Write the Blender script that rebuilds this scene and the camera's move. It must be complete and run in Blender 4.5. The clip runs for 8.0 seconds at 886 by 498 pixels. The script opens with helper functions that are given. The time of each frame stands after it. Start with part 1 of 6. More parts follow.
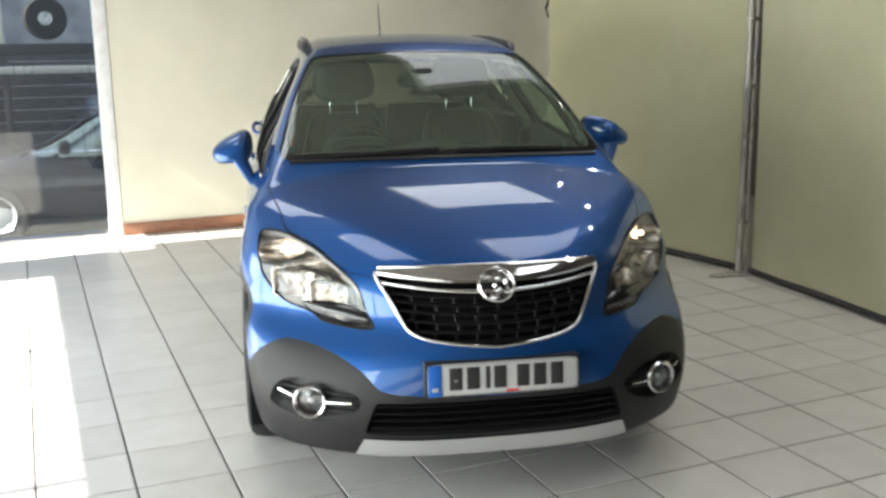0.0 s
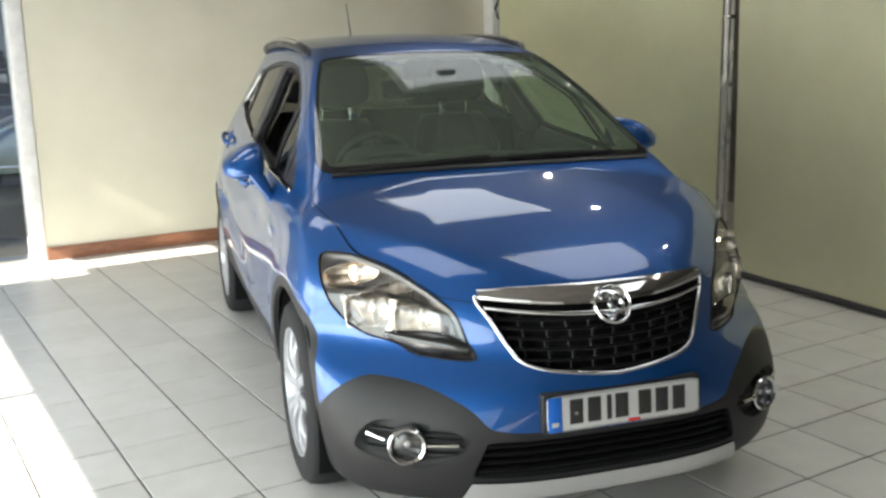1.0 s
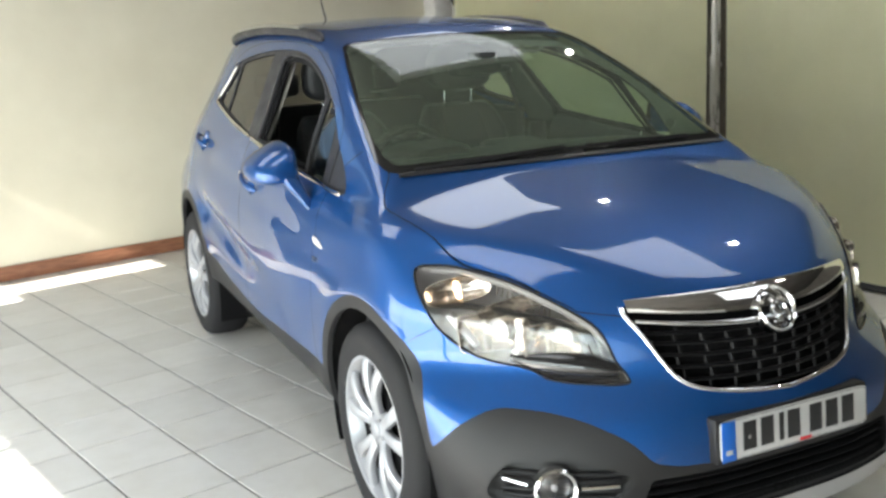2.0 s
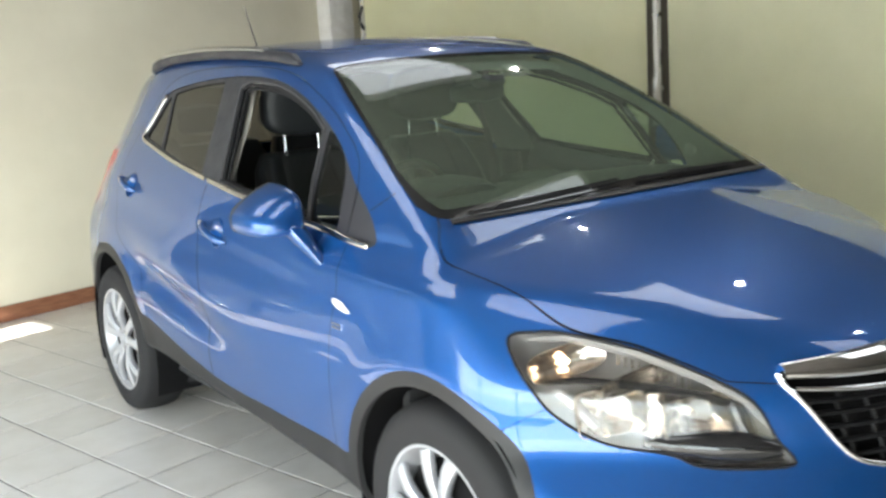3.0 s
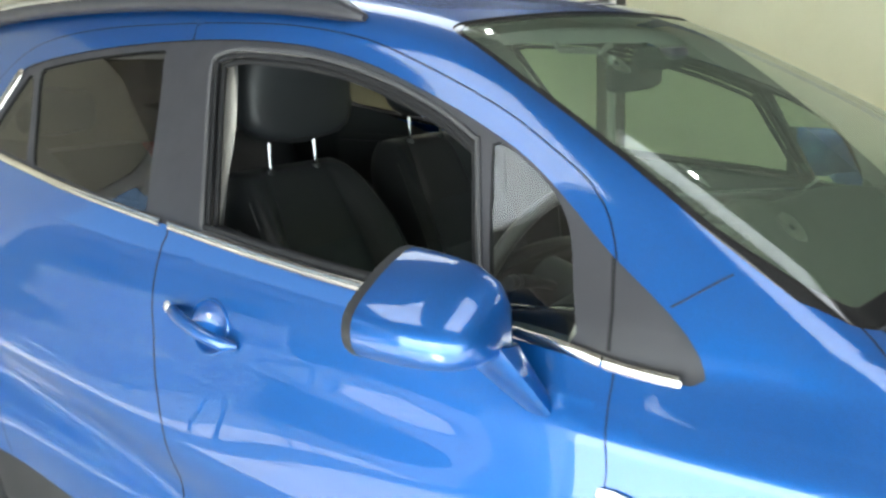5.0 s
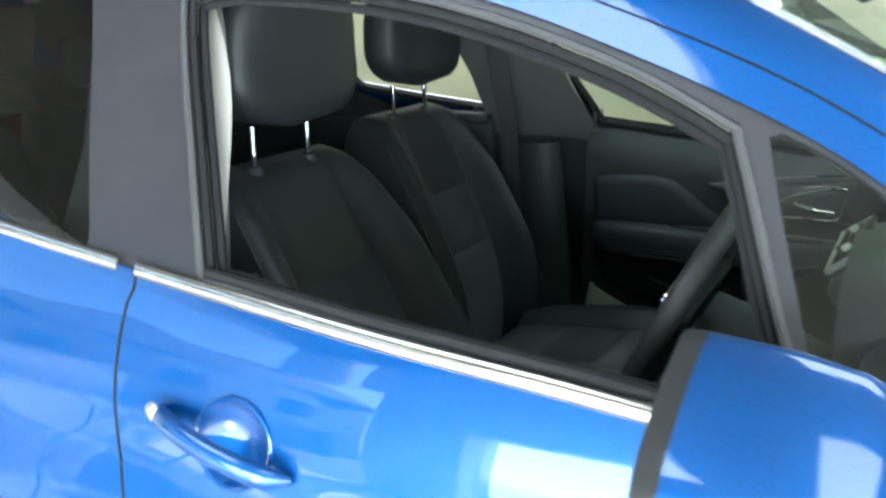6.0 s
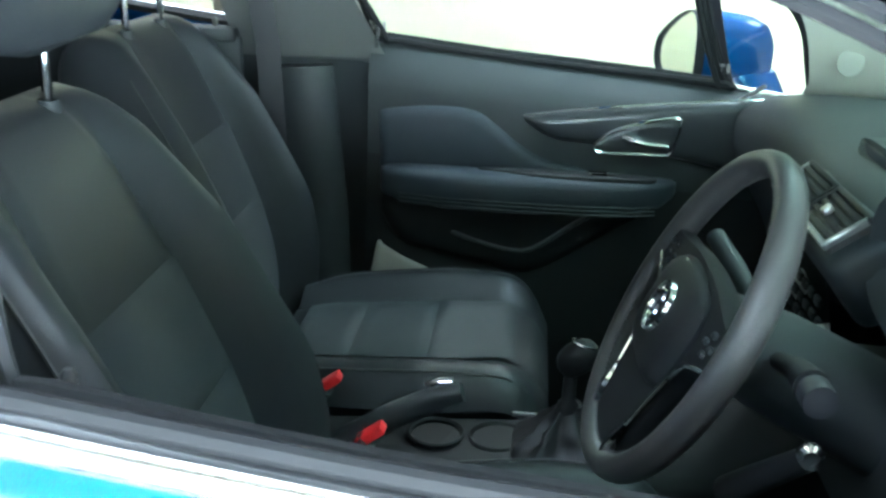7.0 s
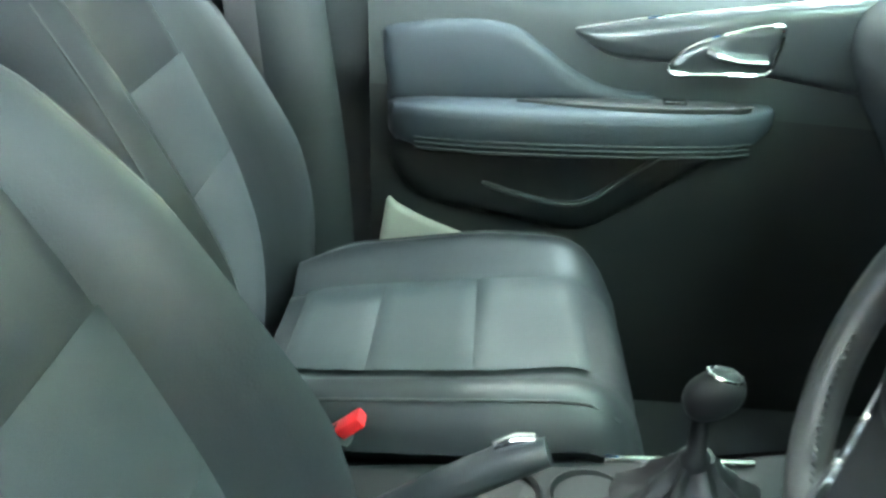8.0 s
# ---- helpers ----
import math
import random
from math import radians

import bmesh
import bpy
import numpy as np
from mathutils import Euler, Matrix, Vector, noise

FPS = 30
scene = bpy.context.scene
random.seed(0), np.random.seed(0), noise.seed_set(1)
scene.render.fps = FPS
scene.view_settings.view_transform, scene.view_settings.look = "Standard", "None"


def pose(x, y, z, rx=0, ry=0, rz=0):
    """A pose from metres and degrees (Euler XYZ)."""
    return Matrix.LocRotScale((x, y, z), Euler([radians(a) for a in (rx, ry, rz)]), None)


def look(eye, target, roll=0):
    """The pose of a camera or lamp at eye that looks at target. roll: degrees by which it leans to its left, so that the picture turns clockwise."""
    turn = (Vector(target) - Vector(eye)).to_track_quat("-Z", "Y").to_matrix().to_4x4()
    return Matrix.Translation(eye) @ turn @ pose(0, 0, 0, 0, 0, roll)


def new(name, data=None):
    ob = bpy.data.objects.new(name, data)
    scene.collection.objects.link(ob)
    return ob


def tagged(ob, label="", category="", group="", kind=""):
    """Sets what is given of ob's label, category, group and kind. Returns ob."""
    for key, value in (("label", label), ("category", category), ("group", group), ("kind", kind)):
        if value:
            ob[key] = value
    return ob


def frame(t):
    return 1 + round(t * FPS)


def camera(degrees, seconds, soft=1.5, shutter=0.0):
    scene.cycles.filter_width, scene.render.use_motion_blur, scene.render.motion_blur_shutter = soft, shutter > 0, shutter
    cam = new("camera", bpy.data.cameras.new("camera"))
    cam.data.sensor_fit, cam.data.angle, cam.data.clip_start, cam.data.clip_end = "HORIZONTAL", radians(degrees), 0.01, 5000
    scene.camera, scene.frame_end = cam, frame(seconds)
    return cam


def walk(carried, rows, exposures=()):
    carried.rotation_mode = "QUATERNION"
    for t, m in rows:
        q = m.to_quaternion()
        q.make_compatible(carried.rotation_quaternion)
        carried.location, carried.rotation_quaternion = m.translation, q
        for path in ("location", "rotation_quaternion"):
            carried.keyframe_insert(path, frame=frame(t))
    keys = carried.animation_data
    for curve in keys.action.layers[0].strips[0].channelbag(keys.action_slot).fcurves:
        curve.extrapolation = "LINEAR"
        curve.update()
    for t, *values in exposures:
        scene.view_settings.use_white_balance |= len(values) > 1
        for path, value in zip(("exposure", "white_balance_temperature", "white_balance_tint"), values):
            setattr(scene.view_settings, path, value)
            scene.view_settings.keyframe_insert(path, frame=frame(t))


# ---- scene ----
cam = camera(48.6, 8.0, soft=2.7, shutter=0.3)
PATH = [
    (0, (-0.717, -3.977, 1.608), (-0.39, -2.048, 1.191), -0.7),
    (0.5, (-1.024, -3.714, 1.584), (-0.662, -1.79, 1.175), -0.9),
    (1, (-1.384, -3.444, 1.59), (-0.786, -1.58, 1.18), -1.3),
    (1.5, (-1.617, -3.095, 1.556), (-0.933, -1.266, 1.125), -2.0),
    (1.7, (-1.717, -2.945, 1.555), (-0.996, -1.133, 1.113), -2.6),
    (2.8, (-2.16, -2.121, 1.548), (-1.03, -0.512, 1.182), -2.7),
    (3, (-2.162, -1.937, 1.549), (-1.033, -0.332, 1.164), -3.4),
    (3.5, (-2.175, -1.502, 1.525), (-1.057, 0.109, 1.128), -4.5),
    (4, (-2.182, -1.041, 1.555), (-0.839, 0.381, 1.14), -3.3),
    (4.2, (-2.143, -0.871, 1.542), (-0.815, 0.565, 1.125), -4.5),
    (5.3, (-1.934, 0.118, 1.518), (-0.295, 1.174, 1.073), -0.5),
    (5.5, (-1.887, 0.279, 1.514), (-0.201, 1.252, 1.053), -0.3),
    (6, (-1.646, 0.637, 1.48), (0.076, 1.517, 0.97), -0.8),
    (6.2, (-1.554, 0.755, 1.478), (0.213, 1.528, 0.949), -0.3),
    (6.5, (-1.42, 0.919, 1.44), (0.425, 1.459, 0.887), 0.9),
    (7, (-1.231, 1.109, 1.426), (0.645, 1.26, 0.751), 2.2),
    (7.5, (-0.995, 1.182, 1.394), (0.853, 1.263, 0.632), 0.8),
    (8, (-0.787, 1.235, 1.356), (1.017, 1.325, 0.496), 0.7),
]
EXPOSURES = [(0, 2.13, 6550, 10), (0.6, 1.95, 6550, 10), (1.6, 2.04, 6550, 10), (2.9, 2.32, 6480, 10), (4.2, 2.56, 6480, 9), (5.5, 2.93, 6000, 5), (6.5, 3.8, 5550, 2), (7.0, 4.7, 5250, 1), (7.5, 6.03, 5250, -4), (8.0, 6.68, 5700, -2)]
walk(cam, [(t, look(eye, target, roll)) for t, eye, target, roll in PATH], EXPOSURES)

# ---- light ----
TURN = radians(13.2)  # the room stands a little askew to the car
U = Vector((math.cos(TURN), math.sin(TURN), 0))
V = Vector((-math.sin(TURN), math.cos(TURN), 0))


def room(u, v, z=0.0):
    """A place in the room's own axes (u along the back wall, v away from the entrance)."""
    return U * u + V * v + Vector((0, 0, z))


SUN_HIGH = 34.0
sky = bpy.data.worlds.new("sky")
scene.world = sky
sky.use_nodes = True
nt = sky.node_tree
tex = nt.nodes.new("ShaderNodeTexSky")
tex.sky_type, tex.sun_disc = "NISHITA", False
sun_from = (-U * math.cos(radians(SUN_HIGH)) + Vector((0, 0, math.sin(radians(SUN_HIGH))))).normalized()
tex.sun_elevation = radians(SUN_HIGH)
tex.sun_rotation = math.atan2(sun_from.x, sun_from.y)
nt.links.new(tex.outputs[0], nt.nodes["Background"].inputs[0])
nt.nodes["Background"].inputs[1].default_value = 0.10
sun = new("sun", bpy.data.lights.new("sun", "SUN"))
sun.data.energy, sun.data.angle, sun.data.color = 5.0, radians(0.5), (1.0, 0.95, 0.87)
sun.matrix_world = look(sun_from * 30, (0, 0, 0))

# ---- materials ----
def material(name, base, rough=0.5, metal=0.0, coat=0.0, coat_rough=0.03, spec=0.5, sheen=0.0):
    m = bpy.data.materials.new(name)
    m.use_nodes = True
    b = m.node_tree.nodes["Principled BSDF"]
    b.inputs["Base Color"].default_value = (*base, 1)
    b.inputs["Roughness"].default_value = rough
    b.inputs["Metallic"].default_value = metal
    b.inputs["Coat Weight"].default_value = coat
    b.inputs["Coat Roughness"].default_value = coat_rough
    b.inputs["Specular IOR Level"].default_value = spec
    b.inputs["Sheen Weight"].default_value = sheen
    return m


def node(m, kind, **inputs):
    n = m.node_tree.nodes.new(kind)
    for key, value in inputs.items():
        n.inputs[key.replace("_", " ")].default_value = value
    return n


def place(m):
    """Metres in the thing's own axes."""
    return m.node_tree.nodes.new("ShaderNodeTexCoord").outputs["Object"]


def vary(m, scale, low, high, socket="Base Color", detail=4.0, lo=0.35, hi=0.65, stretch=None):
    """Noise between two values on one input of the shader."""
    nt = m.node_tree
    n = node(m, "ShaderNodeTexNoise", Scale=scale, Detail=detail, Roughness=0.6)
    src = place(m)
    if stretch:
        mp = nt.nodes.new("ShaderNodeMapping")
        mp.inputs["Scale"].default_value = stretch
        nt.links.new(src, mp.inputs["Vector"])
        src = mp.outputs[0]
    nt.links.new(src, n.inputs["Vector"])
    r = nt.nodes.new("ShaderNodeValToRGB")
    r.color_ramp.elements[0].position, r.color_ramp.elements[1].position = lo, hi
    as_rgb = (lambda c: (*c, 1)) if isinstance(low, tuple) else (lambda c: (c, c, c, 1))
    r.color_ramp.elements[0].color, r.color_ramp.elements[1].color = as_rgb(low), as_rgb(high)
    nt.links.new(n.outputs["Fac"], r.inputs["Fac"])
    nt.links.new(r.outputs["Color"], nt.nodes["Principled BSDF"].inputs[socket])
    return r


def bump(m, scale, strength, distance=0.002, detail=3.0, kind="ShaderNodeTexNoise"):
    nt = m.node_tree
    n = nt.nodes.new(kind)
    n.inputs["Scale"].default_value = scale
    if kind == "ShaderNodeTexNoise":
        n.inputs["Detail"].default_value = detail
    nt.links.new(place(m), n.inputs["Vector"])
    b = node(m, "ShaderNodeBump", Strength=strength, Distance=distance)
    nt.links.new(n.outputs["Fac" if kind == "ShaderNodeTexNoise" else "Distance"], b.inputs["Height"])
    nt.links.new(b.outputs[0], nt.nodes["Principled BSDF"].inputs["Normal"])
    return m


def glow(name, colour, strength):
    m = material(name, (0.8, 0.8, 0.8))
    b = m.node_tree.nodes["Principled BSDF"]
    b.inputs["Emission Color"].default_value = (*colour, 1)
    b.inputs["Emission Strength"].default_value = strength
    return m


def glass(name, tint, rough=0.0, film=0.0):
    """Thin glass: part clear, part mirror by Fresnel, with a film of dust if wanted."""
    m = bpy.data.materials.new(name)
    m.use_nodes = True
    nt = m.node_tree
    nt.nodes.remove(nt.nodes["Principled BSDF"])
    clear = nt.nodes.new("ShaderNodeBsdfTransparent")
    clear.inputs[0].default_value = (*tint, 1)
    gloss = nt.nodes.new("ShaderNodeBsdfGlossy")
    gloss.inputs["Roughness"].default_value = rough
    facing = nt.nodes.new("ShaderNodeLayerWeight")
    facing.inputs[0].default_value = 0.5
    power = nt.nodes.new("ShaderNodeMath")
    power.operation = "POWER"
    power.inputs[1].default_value = 4.6
    mirror = nt.nodes.new("ShaderNodeMath")
    mirror.operation = "MULTIPLY_ADD"
    mirror.inputs[1].default_value, mirror.inputs[2].default_value = 0.88, 0.075
    mix = nt.nodes.new("ShaderNodeMixShader")
    nt.links.new(facing.outputs["Facing"], power.inputs[0])
    nt.links.new(power.outputs[0], mirror.inputs[0])
    nt.links.new(mirror.outputs[0], mix.inputs[0])
    nt.links.new(clear.outputs[0], mix.inputs[1])
    nt.links.new(gloss.outputs[0], mix.inputs[2])
    last = mix
    if film:
        dust, over = nt.nodes.new("ShaderNodeBsdfDiffuse"), nt.nodes.new("ShaderNodeMixShader")
        dust.inputs[0].default_value = (0.44, 0.52, 0.39, 1)
        n = node(m, "ShaderNodeTexNoise", Scale=3.0, Detail=5.0)
        r = nt.nodes.new("ShaderNodeMapRange")
        r.inputs["To Min"].default_value, r.inputs["To Max"].default_value = film * .6, film * 1.4
        nt.links.new(place(m), n.inputs["Vector"])
        nt.links.new(n.outputs["Fac"], r.inputs["Value"])
        nt.links.new(r.outputs[0], over.inputs[0])
        nt.links.new(mix.outputs[0], over.inputs[1])
        nt.links.new(dust.outputs[0], over.inputs[2])
        last = over
    nt.links.new(last.outputs[0], nt.nodes["Material Output"].inputs[0])
    return m


PAINT = material("blue_metallic_paint", (0.0013, 0.068, 0.262), 0.46, 0.72, 1.0, 0.012)
PAINT.node_tree.nodes["Principled BSDF"].inputs["Coat IOR"].default_value = 1.6
vary(PAINT, 900, (0.0008, 0.051, 0.202), (0.0013, 0.084, 0.325), detail=1.0, lo=0.3, hi=0.7)
PLASTIC = bump(material("grained_black_plastic", (0.013, 0.013, 0.0135), 0.50, spec=0.36), 700, 0.25, 0.0006)
TRIM = material("satin_grey_pillar_trim", (0.022, 0.022, 0.026), 0.42)
vary(TRIM, 9, 0.34, 0.52, "Roughness")
GLOSS_BLACK = material("gloss_black_plastic", (0.012, 0.012, 0.013), 0.06, coat=0.5)
CHROME = material("chrome", (0.82, 0.82, 0.83), 0.06, 1.0)
STRIP = material("polished_belt_strip", (0.50, 0.48, 0.45), 0.17, 1.0)
SATIN = material("satin_metal", (0.62, 0.62, 0.60), 0.28, 1.0)
SILVER = material("silver_paint", (0.55, 0.55, 0.55), 0.35, 0.6)
RUBBER = bump(material("tyre_rubber", (0.018, 0.018, 0.019), 0.75, spec=0.25), 180, 0.3, 0.001)
SEAL = material("rubber_seal", (0.013, 0.013, 0.014), 0.75, spec=0.2)
ALLOY = material("silver_alloy", (0.42, 0.43, 0.45), 0.30, 0.45, 0.4)
DARK = material("dark_underside", (0.007, 0.007, 0.0075), 0.85, spec=0.1)
WINDSCREEN = glass("windscreen_glass", (0.49, 0.64, 0.52), film=0.11)
SIDE_GLASS = glass("side_glass", (0.91, 0.98, 0.92))
TINTED = glass("tinted_glass", (0.20, 0.195, 0.18))
LAMP_GLASS = glass("lamp_lens", (0.96, 0.96, 0.97))
RED_LENS = material("red_lens", (0.55, 0.008, 0.010), 0.25, coat=0.2, spec=0.25)
CLEAR_LENS = material("clear_ribbed_lens", (0.75, 0.75, 0.74), 0.12, 0.3, coat=1.0)
WHITE = material("white_reflective_plate", (0.48, 0.48, 0.468), 0.4)
INK = material("black_print", (0.02, 0.02, 0.02), 0.5)
PLATE_BLUE = material("blue_band", (0.01, 0.12, 0.50), 0.4)
RED = material("red_plastic", (0.65, 0.02, 0.025), 0.35)
CLOTH = bump(material("black_grained_leather", (0.021, 0.0235, 0.025), 0.43, spec=0.36), 420, 0.35, 0.0008, 4.0)
FABRIC = bump(material("charcoal_seat_fabric", (0.030, 0.037, 0.039), 0.58, spec=0.28, sheen=0.05), 900, 0.5, 0.0008, 2.0)
THREAD = material("grey_thread", (0.05, 0.05, 0.05), 0.7)
SOFT = bump(material("soft_black_dash", (0.033, 0.037, 0.038), 0.55, spec=0.28), 500, 0.3, 0.0008)
DOOR_SOFT = bump(material("slate_door_leather", (0.034, 0.040, 0.048), 0.5, spec=0.32), 420, 0.3, 0.0008)
# lower door plastic, darker than SOFT: the shade there is put into its colour
DOOR_LOW = bump(material("shaded_black_door_plastic", (0.016, 0.017, 0.017), 0.55, spec=0.3), 500, 0.3, 0.0008)
HEADLINER = material("grey_headliner", (0.46, 0.45, 0.42), 0.9)
bump(HEADLINER, 300, 0.3, 0.001)
BEIGE = material("stone_pillar_trim", (0.34, 0.325, 0.29), 0.6)
CARPET = bump(material("black_carpet", (0.025, 0.026, 0.027), 0.95), 600, 0.8, 0.003)
BELT = material("seat_belt_webbing", (0.03, 0.03, 0.032), 0.7)

WALL = material("cream_wall_paint", (0.66, 0.63, 0.50), 0.75)
vary(WALL, 1.3, (0.63, 0.60, 0.475), (0.69, 0.66, 0.53), detail=6.0)
bump(WALL, 60, 0.12, 0.002, 5.0)
SHEET = material("pale_green_vinyl_sheet", (0.84, 0.83, 0.58), 0.6)
vary(SHEET, 2.0, (0.81, 0.80, 0.55), (0.87, 0.86, 0.61), detail=5.0)
bump(SHEET, 3.0, 0.35, 0.03, 2.0)
WHITE_PAINT = material("white_gloss_frame", (0.80, 0.80, 0.78), 0.35)
vary(WHITE_PAINT, 14, (0.72, 0.71, 0.68), (0.83, 0.83, 0.81), detail=5.0)
SKIRTING = material("brown_varnished_skirting", (0.26, 0.11, 0.06), 0.4)
vary(SKIRTING, 10, (0.19, 0.075, 0.04), (0.31, 0.14, 0.075), detail=6.0, stretch=(1, 1, 8))
CEILING = material("brown_ceiling_board", (0.11, 0.10, 0.09), 0.85)
vary(CEILING, 2, (0.092, 0.085, 0.075), (0.128, 0.118, 0.105))
# brown-grey for the unseen walls, coloured dark to keep their bounce light low
DIM_WALL = material("darkened_brown_grey_wall", (0.12, 0.11, 0.095), 0.8)
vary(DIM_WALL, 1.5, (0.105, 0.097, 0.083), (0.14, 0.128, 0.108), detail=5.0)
BLACK_HIDE = bump(material("black_gaiter_leather", (0.010, 0.010, 0.011), 0.45, spec=0.3), 300, 0.25, 0.0008)
GRAPHITE = material("graphite_satin_trim", (0.034, 0.037, 0.039), 0.32, 0.3, coat=0.25)
MESH_BLACK = material("black_grille_plastic", (0.006, 0.006, 0.0065), 0.55, spec=0.2)
CONSOLE = bump(material("dark_console_plastic", (0.013, 0.0138, 0.0145), 0.6, spec=0.2), 500, 0.3, 0.0008)
TILE = material("pale_grey_ceramic_tile", (0.60, 0.585, 0.545), 0.28, spec=0.5)
GROUT = material("dark_grout", (0.07, 0.066, 0.058), 0.9)
vary(GROUT, 25, (0.045, 0.042, 0.037), (0.11, 0.10, 0.09))
SHOP_GLASS = glass("shop_window_glass", (0.90, 0.93, 0.92))
# a film of street dust on the panes
_nt = SHOP_GLASS.node_tree
_film, _over = _nt.nodes.new("ShaderNodeBsdfTranslucent"), _nt.nodes.new("ShaderNodeMixShader")
_film.inputs[0].default_value = (0.85, 0.86, 0.88, 1)
_n = node(SHOP_GLASS, "ShaderNodeTexNoise", Scale=1.2, Detail=3.0)
_r = _nt.nodes.new("ShaderNodeMapRange")
_r.inputs["To Min"].default_value, _r.inputs["To Max"].default_value = 0.012, 0.022
_nt.links.new(place(SHOP_GLASS), _n.inputs["Vector"])
_nt.links.new(_n.outputs["Fac"], _r.inputs["Value"])
_nt.links.new(_r.outputs[0], _over.inputs[0])
_nt.links.new(_nt.nodes["Mix Shader"].outputs[0], _over.inputs[1])
_nt.links.new(_film.outputs[0], _over.inputs[2])
_nt.links.new(_over.outputs[0], _nt.nodes["Material Output"].inputs[0])
POLE = material("brushed_pole", (0.50, 0.49, 0.46), 0.36, 0.6)
vary(POLE, 30, 0.22, 0.45, "Roughness", stretch=(1, 1, 0.1))
IRON = material("black_painted_iron", (0.025, 0.025, 0.027), 0.5)


# ---- building tools ----
def link(name, verts, faces, mat, parent=None, label="", smooth=True, normals=None, edge=None, edge_from=0):
    """One mesh object from vertices and faces, under parent if given."""
    me = bpy.data.meshes.new(name)
    me.from_pydata([tuple(v) for v in np.asarray(verts, float).tolist()], [], [tuple(f) for f in (faces.tolist() if hasattr(faces, "tolist") else faces)])
    me.materials.append(mat)
    if edge is not None:
        me.materials.append(edge)
        me.polygons.foreach_set("material_index", [0 if i < edge_from else 1 for i in range(len(me.polygons))])
    if smooth:
        me.polygons.foreach_set("use_smooth", [True] * len(me.polygons))
    me.update()
    if normals is not None:
        me.normals_split_custom_set_from_vertices([tuple(n) for n in np.asarray(normals, float).tolist()])
    ob = new(name, me)
    if parent is not None:
        ob.parent = parent
    if label:
        ob["label"] = label
    return ob


def part(name, bm, mat, parent=None, label="", smooth=True, sharp=40):
    """Links a bmesh as one mesh object."""
    me = bpy.data.meshes.new(name)
    if sharp and smooth:
        for e in bm.edges:
            if len(e.link_faces) == 2 and e.calc_face_angle(0) > radians(sharp):
                e.smooth = False
    for f in bm.faces:
        f.smooth = smooth
    bm.to_mesh(me)
    bm.free()
    me.materials.append(mat)
    ob = new(name, me)
    if parent is not None:
        ob.parent = parent
    if label:
        ob["label"] = label
    return ob


def box(size, at=(0, 0, 0), bevel=0.004, turn=None, segments=2):
    bm = bmesh.new()
    bmesh.ops.create_cube(bm, size=1)
    bmesh.ops.scale(bm, vec=size, verts=bm.verts)
    if bevel:
        bmesh.ops.bevel(bm, geom=bm.edges, offset=min(bevel, min(size) * 0.45), segments=segments, profile=0.5, affect="EDGES")
    m = Matrix.Translation(at) @ (turn.to_4x4() if turn else Matrix())
    bmesh.ops.transform(bm, matrix=m, verts=bm.verts)
    return bm


def turned(profile, steps=32, axis="z", at=(0, 0, 0)):
    """A body of revolution from (radius, height) pairs."""
    bm = bmesh.new()
    rings = []
    for r, h in profile:
        ring = []
        for i in range(steps):
            a = 2 * math.pi * i / steps
            p = (r * math.cos(a), r * math.sin(a), h)
            if axis == "x":
                p = (p[2], p[0], p[1])
            elif axis == "y":
                p = (p[0], p[2], p[1])
            ring.append(bm.verts.new((p[0] + at[0], p[1] + at[1], p[2] + at[2])))
        rings.append(ring)
    for a, b in zip(rings, rings[1:]):
        for i in range(steps):
            j = (i + 1) % steps
            bm.faces.new((a[i], a[j], b[j], b[i]))
    hs, rs = [h for _, h in profile], [r for r, _ in profile]
    if min(rs[0], rs[-1]) > .004 and max(hs) - min(hs) < 2.5 * max(rs):
        for i in range(steps):
            j = (i + 1) % steps
            bm.faces.new((rings[-1][i], rings[-1][j], rings[0][j], rings[0][i]))
    else:
        for ring in (rings[0], rings[-1]):
            bm.faces.new(ring)
    bmesh.ops.remove_doubles(bm, verts=bm.verts, dist=1e-5)
    bmesh.ops.recalc_face_normals(bm, faces=bm.faces)
    return bm


def spline(pts, n=8, closed=False):
    """Catmull-Rom through points of any dimension."""
    p = [np.array(q, float) for q in pts]
    m = len(p)
    out = []
    for i in range(m if closed else m - 1):
        a, b, c, d = (p[(i + k) % m] if closed else p[min(max(i + k, 0), m - 1)] for k in (-1, 0, 1, 2))
        for s in np.arange(n) / n:
            out.append(0.5 * (2 * b + (c - a) * s + (2 * a - 5 * b + 4 * c - d) * s * s + (3 * b - a - 3 * c + d) * s ** 3))
    if not closed:
        out.append(p[-1])
    return np.array(out)


def loft(rings, caps=True, closed=False):
    """A skin over rings of equal length."""
    bm = bmesh.new()
    vs = [[bm.verts.new(tuple(p)) for p in ring] for ring in rings]
    n = len(vs[0])
    pairs = list(zip(vs, vs[1:])) + ([(vs[-1], vs[0])] if closed else [])
    for a, b in pairs:
        for i in range(n):
            j = (i + 1) % n
            bm.faces.new((a[i], a[j], b[j], b[i]))
    if caps and not closed:
        bm.faces.new(vs[0])
        bm.faces.new(vs[-1])
    bmesh.ops.recalc_face_normals(bm, faces=bm.faces)
    return bm


